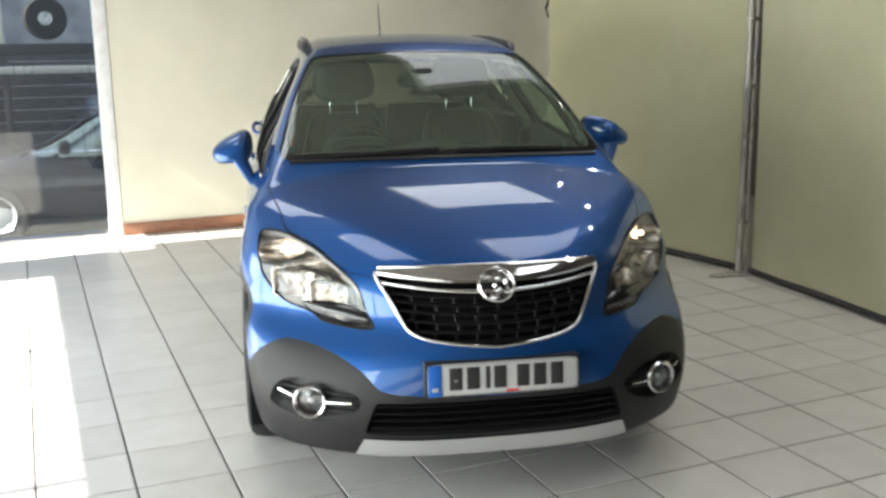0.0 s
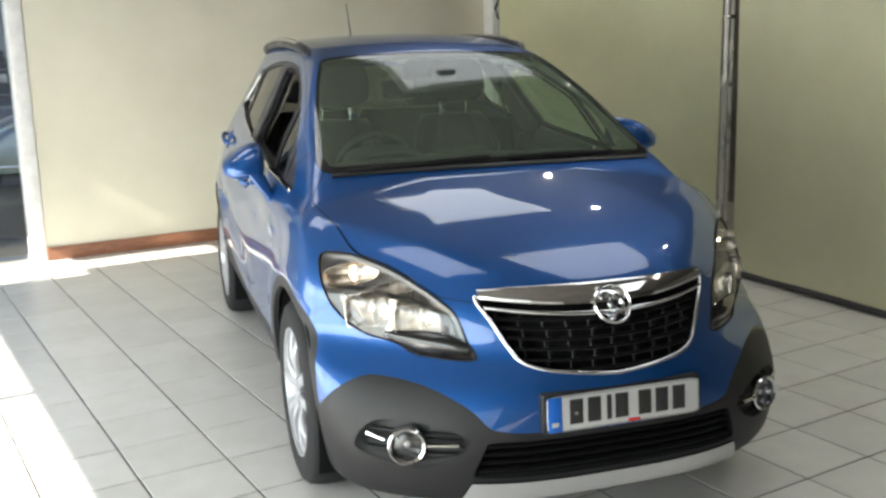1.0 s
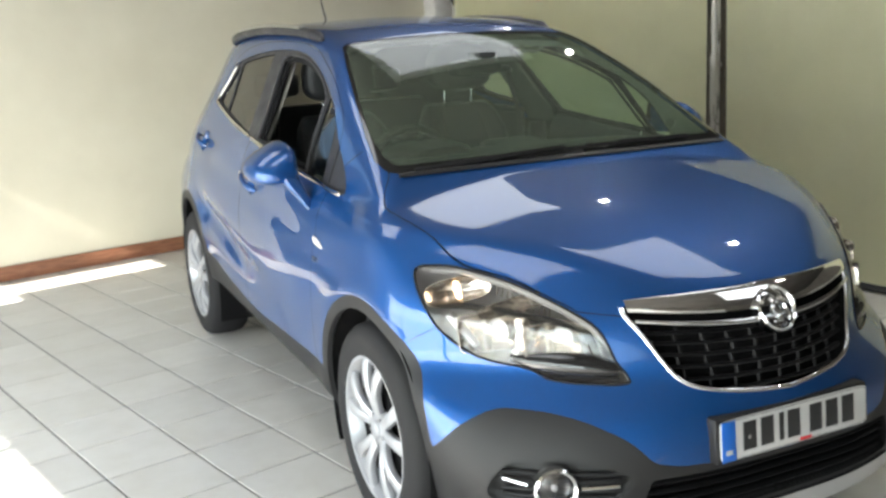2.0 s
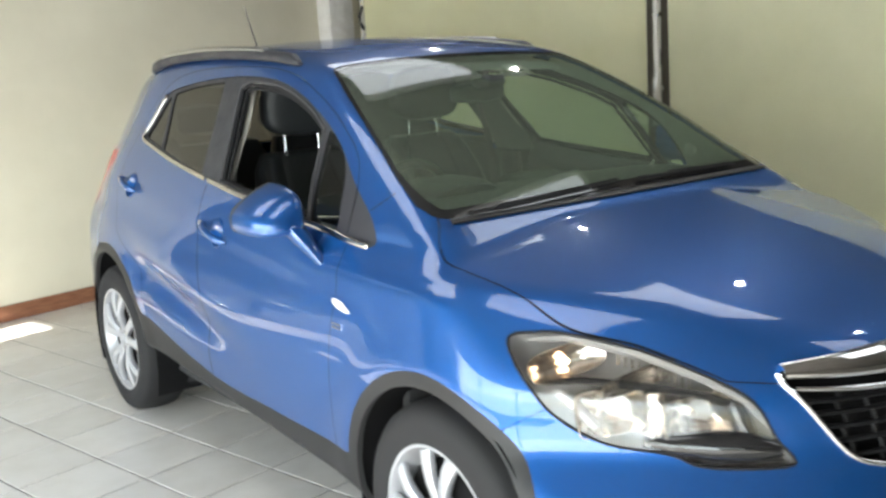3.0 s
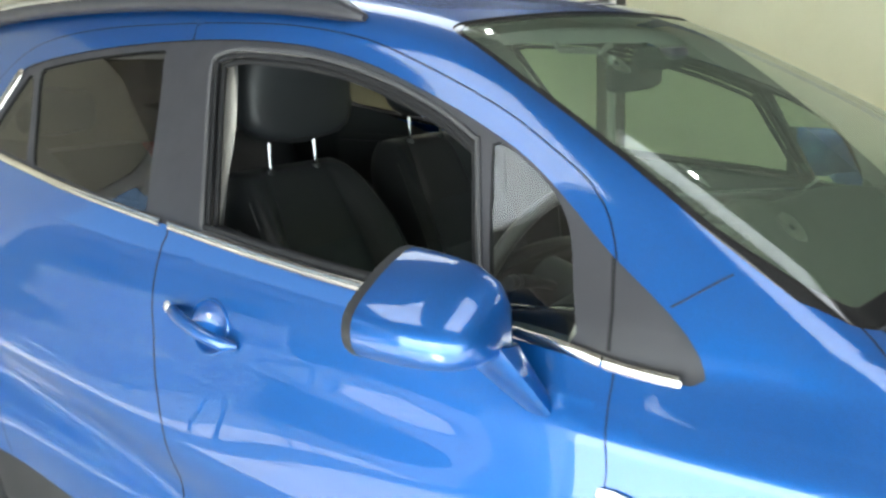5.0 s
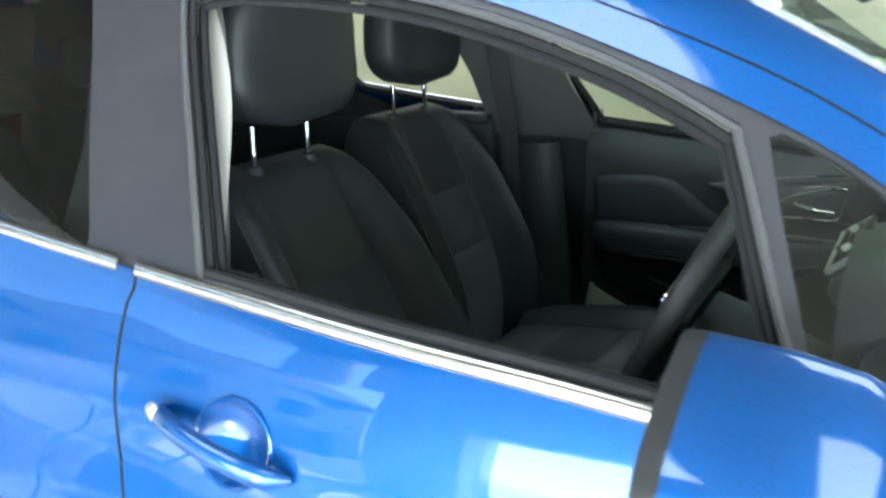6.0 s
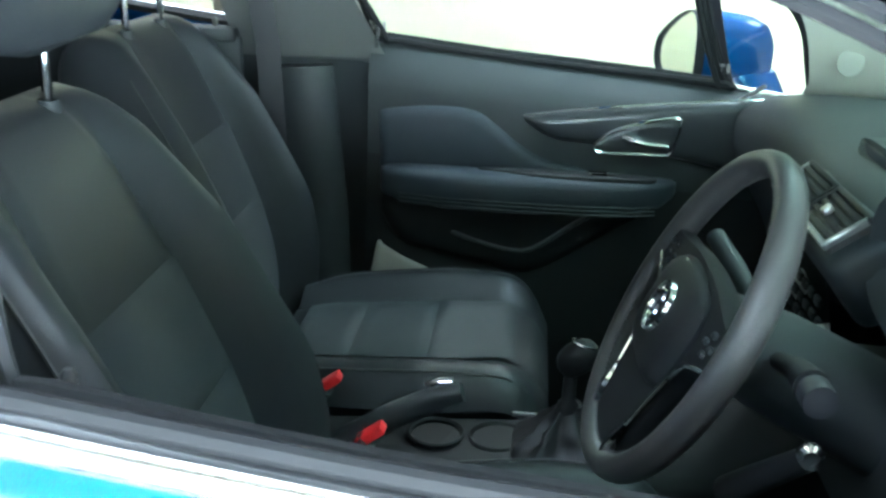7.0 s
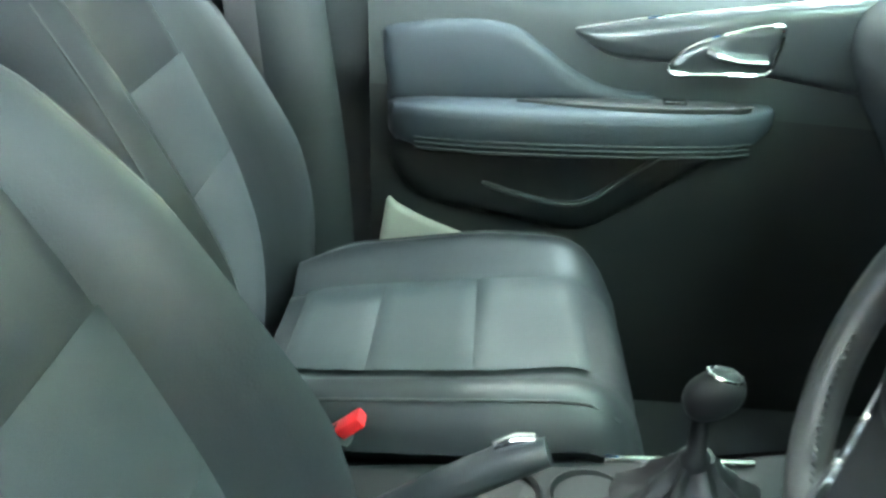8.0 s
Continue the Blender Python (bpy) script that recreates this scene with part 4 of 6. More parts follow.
def badge(r, m, parent):
    bm = turned([(r * .80, -.012), (r * .86, .004), (r * .93, .009), (r, .004), (r, -.03), (r * .80, -.03)], 40)
    bmesh.ops.remove_doubles(bm, verts=bm.verts, dist=1e-6)
    bmesh.ops.transform(bm, matrix=m, verts=bm.verts)
    ring = part("badge", bm, CHROME, parent, "round chrome badge")
    bm = turned([(.0005, -.008), (r * .5, -.009), (r * .84, -.014), (r * .84, -.025), (.0005, -.025)], 32)
    bmesh.ops.transform(bm, matrix=m, verts=bm.verts)
    part("badge_face", bm, GLOSS_BLACK, parent)
    for pts, rad in (([(-.55, .35), (-.2, .55), (.1, .3), (-.1, 0), (.15, -.3), (.0, -.62), (-.4, -.6)], .13), ([(.25, .5), (.5, .2), (.55, -.2), (.35, -.5)], .11)):
        bm = tube([m @ Vector((x * r, y * r, -.004)) for x, y in spline(pts, 5)], r * rad, 8)
        part("badge_shape", bm, CHROME, parent)
    return ring


badge(.064, face, bed)

# lower grille, fog lamps
low_bed = panel("lower_grille", low_grille, DARK, sink=.06, rim=-.058)
for z in (.305, .333, .361, .389):
    w = .455 - .28 * max(0, z - .30) - .01
    part("slat", tube([nose(u, z, -.022) for u in np.linspace(-w, w, 17)], .009, 8, flat=(1.9, .7)), MESH_BLACK, low_bed)
for side in (-1, 1):
    fog_bed = panel("fog_lamp_recess", fogs, PLASTIC, side=side, sink=.045, rim=-.043, label="black recess with a chrome-ringed fog lamp")
    c = nose(side * .640, .385, .002)
    fn = (normal(nose(side * .64, .385)) + Vector((0, -1.2, 0))).normalized()
    m = Matrix.Translation(c) @ fn.to_track_quat("Z", "Y").to_matrix().to_4x4()
    for nm, prof, mat in (("chrome_ring", [(.046, -.02), (.048, .002), (.055, .007), (.060, .002), (.060, -.03), (.046, -.03)], CHROME),
                          ("fog_lamp", [(.0005, -.030), (.025, -.029), (.040, -.020), (.046, -.008), (.046, -.035), (.0005, -.04)], GLOSS_BLACK),
                          ("lens", [(.0005, -.004), (.02, -.005), (.035, -.008), (.046, -.014), (.046, -.016), (.0005, -.008)], LAMP_GLASS)):
        bm = turned(prof, 36)
        bmesh.ops.transform(bm, matrix=m, verts=bm.verts)
        part(nm, bm, mat, fog_bed)
    ball(m @ Vector((0, 0, -.020)), .010, CLEAR_LENS, fog_bed)
    for a, b in (((.745, .408), (.698, .395)), ((.586, .392), (.500, .398))):
        part("chrome_whisker", tube([nose(side * (a[0] + (b[0] - a[0]) * t), a[1] + (b[1] - a[1]) * t, .000) for t in (0, .5, 1)], .0055, 8), CHROME, fog_bed)
    for z in (.352, .372, .40, .42):
        pts = [nose(side * u, z, -.028) for u in np.linspace(.49, .755, 8)]
        part("slat", tube(pts, .006, 6), PLASTIC, fog_bed)

# number plate with plain bars
plate = new("number_plate")
plate.location = (0.008, -.897, .491)
plate["label"] = "white front number plate with a blue end band"
plate.parent = CAR
plate.rotation_euler = (radians(-4), 0, 0)
pl = part("plate_blank", slab(rounded(40, .26, .0555, 14), .006, "y", -.004, .0015), WHITE, plate)
part("band", box((.046, .002, .108), (-.236, -.0055, 0), .0005), PLATE_BLUE, plate)
part("band_mark", box((.022, .001, .013), (-.236, -.0072, -.03), .0002), WHITE, plate)
for k, x in enumerate((-.165, -.105, -.055, -.012, .067, .126, .186)):
    w = .016 if k == 2 else .044
    part("character_bar", box((w, .0015, .077), (x, -.0052, .003), .0004), INK, plate)
part("sticker", box((.042, .001, .008), (.03, -.0054, -.047), .0003), RED, plate)
part("plate_border", tube([(x, -.0046, z) for x, z in rounded(60, .2565, .052, 14)], .0008, 5, closed=True), INK, plate)
for x in (-.165, .10):
    ball((x, -.0056, -.002), .005, POLE, plate, "screw", (1, .5, 1))
part("plinth", box((.54, .05, .125), (0, .028, 0), .01), PLASTIC, plate)

# wheels
def wheel(x, y, side):
    w = new("wheel")
    w.location = (x, y, .345)
    w["label"] = "silver ten-spoke alloy wheel with a black tyre"
    w.parent = CAR
    s = side
    part("tyre", turned([(.236, -.10), (.262, -.106), (.295, -.108), (.322, -.098), (.338, -.080), (.345, -.04), (.3455, 0), (.345, .04), (.338, .080), (.322, .098), (.310, .1045),
                         (.308, .106), (.295, .108), (.262, .106), (.236, .10), (.230, 0)], 72, "x"), RUBBER, w)
    rim = part("rim", turned([(.225, -.095), (.236, -.098), (.238, -.088), (.218, -.07), (.212, 0), (.220, .06), (.236, .078), (.243, .094), (.238, .101), (.229, .100), (.224, .088), (.205, .05), (.20, 0), (.21, -.09)] if s > 0 else
                              [(.225, .095), (.236, .098), (.238, .088), (.218, .07), (.212, 0), (.220, -.06), (.236, -.078), (.243, -.094), (.238, -.101), (.229, -.100), (.224, -.088), (.205, -.05), (.20, 0), (.21, .09)], 72, "x"), ALLOY, w)
    part("brake_disc", turned([(.05, -.004), (.145, -.004), (.145, .006), (.05, .006)], 40, "x", (s * .01, 0, 0)), SATIN, w)
    part("brake_drum", turned([(.02, -.06), (.19, -.06), (.19, -.045), (.02, -.045)], 40, "x"), DARK, w)
    for k in range(5):
        for j in (-1, 1):
            a = radians(90 + 72 * k + 15.5 * j)
            a0 = radians(90 + 72 * k + 8 * j)
            rings = []
            for t in np.linspace(0, 1, 7):
                aa = a0 + (a - a0) * t
                r = .05 + (.222 - .05) * t
                wdt = .0195 - .004 * math.sin(math.pi * t) + .007 * t
                xo = s * (.072 + .018 * math.sin(math.pi * min(1, t * .9)) + .004 * t)
                d = Vector((0, math.cos(aa), math.sin(aa)))
                q = Vector((0, -math.sin(aa), math.cos(aa)))
                c = d * r + Vector((xo, 0, 0))
                rings.append([c + q * (wdt * e) + Vector((s * .014 * g, 0, 0)) for e, g in rounded(12, 1, 1, 3)])
            part("spoke", loft(rings), ALLOY, w)
    part("hub", turned([(.0005, .098), (.022, .098), (.030, .094), (.032, .086), (.060, .082), (.066, .07), (.066, .02), (.0005, .02)] if s > 0 else
                       [(.0005, -.098), (.022, -.098), (.030, -.094), (.032, -.086), (.060, -.082), (.066, -.07), (.066, -.02), (.0005, -.02)], 32, "x"), ALLOY, w)
    for k in range(5):
        a = radians(54 + 72 * k)
        part("wheel_nut", turned([(.0005, .011), (.008, .010), (.009, -.01), (.0005, -.01)] if s > 0 else [(.0005, -.011), (.008, -.010), (.009, .01), (.0005, .01)], 8, "x", (s * .080, .047 * math.cos(a), .047 * math.sin(a))), CHROME, w)
    ball((s * .05, .05, -.25), .004, RUBBER, w, "valve", (1, 1, 3))
    return w


for y in WHEEL_Y:
    for side in (-1, 1):
        wheel(side * .765, y, side)
        yc, zc, r0, r1 = ARCHES[0 if y == 0 else 1]
        rings = []
        for u in (.46, .60, .80, .855):
            ring = []
            for k in range(25):
                a = radians(-25 + 230 * k / 24)
                ring.append((side * u, yc + (r0 + .012) * math.cos(a), zc + (r0 + .012) * math.sin(a)))
            rings.append(ring)
        vs = [p for r in rings for p in r]
        fs = [(i * 25 + j, i * 25 + j + 1, (i + 1) * 25 + j + 1, (i + 1) * 25 + j) for i in range(3) for j in range(24)]
        link("arch_liner", vs, fs, DARK, CAR)
        part("arch_liner", slab([(yc + (r0 + .012) * math.cos(radians(a)), zc + (r0 + .012) * math.sin(radians(a))) for a in range(-25, 206, 11)], .01, "x", side * .46), DARK, CAR)

# belt-line chrome, door handles, repeaters
BELT_LINE = [(.385, 1.046), (.43, 1.049), (.495, 1.057), (.61, 1.075), (.9, 1.099), (1.17, 1.114), (1.487, 1.140), (1.88, 1.186), (2.10, 1.221), (2.30, 1.253), (2.365, 1.267), (2.386, 1.287), (2.36, 1.345), (2.308, 1.455)]
BELT_LINE = settle_belt(BELT_LINE)
line = spline(BELT_LINE, 8)
for side in (-1, 1):
    for a, b in ((0, .5025), (.5065, 1.503), (1.507, 3.0)):
        seg = [q for q in line if a <= q[0] <= b]
        if b < 2:
            ends = [(q, float(np.interp(q, line[:70, 0], line[:70, 1]))) for q in (a, b)]
            seg = ([ends[0]] if a else []) + [q for q in seg if a + .004 < q[0] < b - .004] + [ends[1]]
        pts, n = [flank(side, y, z, .002) for y, z in seg], len(seg)
        part("chrome_strip", tube(pts, [.0105 if 0 < i < n - 1 or (i == n - 1 and b < 2) or (i == 0 and a) else .004 for i in range(n)], 10, flat=(1.0, .45), up=(1, 0, 0)), STRIP, CAR, "polished metal belt-line strip")
    part("window_seal", tube([flank(side, y, float(np.interp(y, [q[0] for q in BELT_LINE[:10]], [q[1] for q in BELT_LINE[:10]])) + .019, -.004) for y in np.linspace(.72, 1.40, 14)], .0075, 8), SEAL, CAR)
    for y0, y1, z0, z1, name in ((1.425, 1.238, 1.006, .958, "front_door"), (2.395, 2.212, 1.103, 1.060, "rear_door")):
        door = DOORS[name, side]
        yc, zc = (y0 + y1) / 2 - .01, (z0 + z1) / 2
        c = flank(side, yc, zc, -.004)
        bm = turned([(.0005, -.030), (.025, -.024), (.044, -.008), (.050, .0045), (.0535, .006), (.056, .0045), (.056, -.03), (.0005, -.032)], 30)
        bmesh.ops.transform(bm, matrix=Matrix.Translation(c) @ normal(c).to_track_quat("Z", "Y").to_matrix().to_4x4(), verts=bm.verts)
        part("handle_bowl", bm, PAINT, door)
        pts, rr = [], []
        for t in np.linspace(0, 1, 11):
            y, z = y0 + (y1 - y0) * t, z0 + (z1 - z0) * t
            pts.append(flank(side, y, z, .004 + .032 * math.sin(math.pi * min(max(t, .0), 1)) ** .45))
            rr.append(.0165 if 0 < t < 1 else .008)
        h = part("handle", tube(pts, rr, 12, flat=(.85, .70), up=(1, 0, 0)), PAINT, door, "body-coloured pull handle")
        if side < 0 and name == "front_door":
            k = flank(side, y0 - .006, z0, .025)
            ball(k, .0105, SATIN, door, "lock_cylinder", (.6, 1, 1.2))
    rep = [flank(side, y, z, .004) for y, z in ((.472, .885), (.45, .881), (.425, .876), (.40, .870), (.378, .866))]
    part("side_repeater", tube(rep, [.008, .014, .0145, .010, .004], 12, flat=(1, .5), up=(1, 0, 0)), CLEAR_LENS, CAR, "clear teardrop side repeater")
    for z in (.822, .812):
        part("side_badge", tube([flank(side, y, z, .002) for y in (.470, .445, .418)], .0035, 6), CHROME, CAR)

    part("pillar_joint", tube([flank(side, y, z, -.001) for y, z in ((.424, 1.133), (.398, 1.150), (.372, 1.168), (.350, 1.182))], .0022, 6), SEAL, CAR)
    part("trim_joint", tube([flank(side, y, z, -.0045) for y, z in ((.501, 1.066), (.508, 1.12), (.527, 1.198), (.532, 1.21))], .0028, 6), SEAL, CAR)

# ribbed rubber channels round the front window openings
for side in (-1, 1):
    o = spline(FRONT_OPENING, 4, True)
    d = np.roll(o, -1, 0) - np.roll(o, 1, 0)
    d /= np.linalg.norm(d, axis=1)[:, None]
    inward = np.stack([-d[:, 1], d[:, 0]], 1)
    if ((o.mean(0) - o) * inward).sum() < 0:
        inward = -inward
    for shift, out, radius, mat in ((.004, -.004, .0055, CHANNEL), (.013, -.012, .0060, SEAL), (.020, -.026, .0065, SEAL)):
        q = o + inward * shift
        part("window_channel", tube([flank(side, y, z, out) for y, z in q], radius, 6, closed=True), mat, CAR)

# outside mirrors
def door_mirror(side):
    m = new("door_mirror")
    m["label"] = "blue door mirror housing on a short painted arm"
    m.parent = CAR
    full = spline([(-.999, 1.072), (-1.004, 1.100), (-.992, 1.128), (-.952, 1.158), (-.905, 1.183), (-.864, 1.192), (-.838, 1.168), (-.832, 1.11), (-.842, 1.066), (-.91, 1.055), (-.975, 1.056)], 4, True)
    cx, cz = -.912, 1.130
    rings = []
    for y, k, dx in ((.588, .12, .020), (.589, .34, .016), (.595, .56, .011), (.612, .76, .006), (.648, .90, .002), (.695, .97, 0), (.752, 1.0, 0), (.765, 1.0, 0)):
        rings.append([((cx + dx + (x - cx) * k) * -side, y + .035 * (-.9 - x) / .1 * -.10, cz + (z - cz) * k - .050 * (1 - k)) for x, z in full])
    part("housing", loft(rings), PAINT, m)
    rings = []
    for y, k in ((.764, 1.006), (.776, 1.004), (.784, .985), (.782, .955), (.770, .93)):
        rings.append([((cx + (x - cx) * k) * -side, y + .035 * (-.9 - x) / .1 * -.10, cz + (z - cz) * k) for x, z in full])
    part("bezel", loft(rings), PLASTIC, m, "black rim round the mirror glass")
    part("mirror_glass", loft([[((cx + (x - cx) * k) * -side, y + .035 * (-.9 - x) / .1 * -.10, cz + (z - cz) * k) for x, z in full] for y, k in ((.772, .945), (.776, .94))]), material("mirror_silver", (.9, .9, .9), .01, 1.0), m)
    arm = []
    for t in np.linspace(0, 1, 7):
        c = Vector((-.880, .640, 1.080)).lerp(Vector((-.815, .572, .965)), t)
        a, b = .052 - .030 * t, .052 - .030 * t
        arm.append([(-side * (c.x + p * .75), c.y + q * 1.1, c.z - p * .12) for p, q in rounded(16, a, b, 3)])
    part("arm", loft(arm), PAINT, m)
    part("joint", tube([(-side * x, y, z) for x, y, z in ((-.955, .70, 1.064), (-.90, .66, 1.066), (-.855, .63, 1.074))], .004, 6), SEAL, m)
    aim = radians(22 if side > 0 else 4) * side
    pivot = Vector((side * .90, .68, 0))
    pivot.z = 1.06
    m.matrix_basis = Matrix.Translation(pivot + Vector((side * .002, .022, .030 if side > 0 else .002))) @ Matrix.Rotation(aim, 4, "Z") @ Matrix.Scale(1.06, 4) @ Matrix.Translation(-pivot)
    return m


door_mirror(-1)
door_mirror(1)

# roof rails, aerial, wipers, washer slits
for side in (-1, 1):
    line_y = np.linspace(1.16, 2.68, 25)
    pts, rr = [], []
    for y in line_y:
        t = (y - 1.16) / 1.52
        base = lid(side * (.535 - .02 * t), y)
        pts.append(base + Vector((side * .004, 0, .004 + .026 * min(1, math.sin(math.pi * t) ** .35 if 0 < t < 1 else 0))))
        rr.append(.030 if 0 < t < 1 else .010)
    part("roof_rail", tube(pts, rr, 12, flat=(.9, .75)), TRIM, CAR, "dark grey roof rail")
    strip = [p + Vector((side * .008, 0, .0165)) for p in pts[4:-3]]
    part("rail_strip", tube(strip, .0125, 10), SATIN, CAR, "satin silver rail top")
aerial = lid(0, 2.62)
part("aerial", tube([aerial + Vector((0, .0, .02)), aerial + Vector((0, .05, .10)), aerial + Vector((0, .12, .24))], [.0045, .004, .0025], 8), IRON, CAR, "black rod aerial")
part("aerial_base", loft([[(aerial.x + x, aerial.y + y, aerial.z + h) for x, y in rounded(16, a, b, 2.2)] for a, b, h in ((.03, .055, -.01), (.024, .045, .012), (.012, .02, .028))]), PLASTIC, CAR)
for pts in ([(-.60, .158), (-.50, .150), (-.38, .146), (-.20, .146), (-.03, .152)], [(.05, .150), (.20, .150), (.38, .156), (.52, .166)]):
    p = [lid(x, y, .008) for x, y in pts]
    part("wiper_arm", tube(p, [.006, .006, .005, .004, .003] if len(p) == 5 else [.006, .005, .004, .003], 8), SEAL, CAR, "black wiper")
    part("wiper_blade", tube([lid(x, y + .012, .005) for x, y in pts[1:]], .0035, 6), SEAL, CAR)
part("scuttle", tube([lid(x, .118 + .09 * x * x, -.004) for x in np.linspace(-.66, .66, 21)], .016, 8, flat=(1.4, .5)), PLASTIC, CAR, "black scuttle below the windscreen")

# small maker's marks etched in the corners of the far front window, as plain bars
etched = material("etched_mark", (0.30, 0.31, 0.30), 0.6)
for y0, z0 in ((1.423, 1.176), (.735, 1.122)):
    for dy, dz, w, h in ((0, .016, .026, .006), (0, .006, .018, .006), (-.020, .010, .006, .018)):
        part("glass_mark", box((.0015, w, h), tuple(flank(1, y0 + dy, z0 + dz, -.013)), .0003), etched, CAR)


# ---- the car's inside ----
SETTLE = {"door_card": (0, .012, -.024), "rear_door_card": (0, .010, -.018), "front_seat": (0, .001, -.014), "dashboard": (.018, .010, -.018), "steering_wheel": (.028, .011, -.028),
          "centre_console": (.012, .036, -.024)}
def lining(name, s, mat, sink, label="", side=0, source=None):
    """A piece of the skin laid inside it."""
    low, _ = shell.cut(shell.t if source is None else source, s)
    return panel(name, low, mat, side=side, sink=sink, rim=0, label=label)


PILLAR_B = [(1.40, 1.09), (1.67, 1.09), (1.72, 1.30), (1.77, 1.52), (1.58, 1.52), (1.50, 1.40), (1.455, 1.28)]
PILLAR_EDGE = [(1.395, 1.09), (1.435, 1.09), (1.49, 1.28), (1.535, 1.40), (1.605, 1.505), (1.575, 1.515), (1.495, 1.40), (1.45, 1.28)]
PILLAR_GREY = bump(material("grey_pillar_plastic", (0.085, 0.088, 0.085), 0.6), 400, 0.3, 0.0008)
PILLAR_A = [(.548, 1.055), (.560, 1.12), (.580, 1.19), (.610, 1.25), (.658, 1.30), (.735, 1.350), (.92, 1.425), (1.10, 1.485), (1.02, 1.54), (.80, 1.45), (.55, 1.32), (.36, 1.20), (.20, 1.09), (.24, 1.05)]
PILLAR_C = [(2.24, 1.10), (2.38, 1.10), (2.9, 1.10), (3.05, 1.30), (3.0, 1.50), (2.6, 1.54), (2.30, 1.50), (2.40, 1.30), (2.36, 1.25)]
for side in (-1, 1):
    lining("pillar_trim", on_side(PILLAR_B, 3), PILLAR_GREY, .055, "dark grey centre pillar trim", side)
    lining("pillar_edge", on_side(PILLAR_EDGE, 3), BEIGE, .051, "stone-coloured edge of the centre pillar", side)
    lining("pillar_trim", on_side(PILLAR_A, 3, .5), BEIGE, .022, "stone-coloured windscreen pillar trim", side)
    lining("pillar_trim", on_side(PILLAR_C, 3), SOFT, .05, "dark rear pillar trim", side)
lining("headliner", lambda p: np.maximum.reduce([1.47 + .09 * np.abs(p[:, 0]) ** 2 - p[:, 2], .99 - p[:, 1], p[:, 1] - 3.05, np.abs(p[:, 0]) - .60, -on_side(FRONT_OPENING, 3)(p), -on_side(REAR_OPENING, 3)(p)]), HEADLINER, .045, "pale grey cloth headliner")
lining("cabin_lining", lambda p: np.maximum.reduce([p[:, 2] - 1.06 - .09 * step(1.30, 1.45, p[:, 1]) - .16 * step(1.70, 2.3, p[:, 1]), .26 - p[:, 2], .18 - p[:, 1], p[:, 1] - 3.2, .44 - np.hypot(p[:, 1], p[:, 2] - .345), .45 - np.hypot(p[:, 1] - 2.525, p[:, 2] - .35)]), SOFT, .075, "dark moulded side lining and sills")
part("cabin_floor", box((1.52, 2.95, .03), (0, 1.72, .285), .01), CARPET, CAR, "black carpet")
part("bulkhead", box((1.50, .04, .80), (0, .30, .68), .01), CARPET, CAR)
part("boot_floor", box((1.30, .95, .30), (0, 2.75, .50), .03), CARPET, CAR)


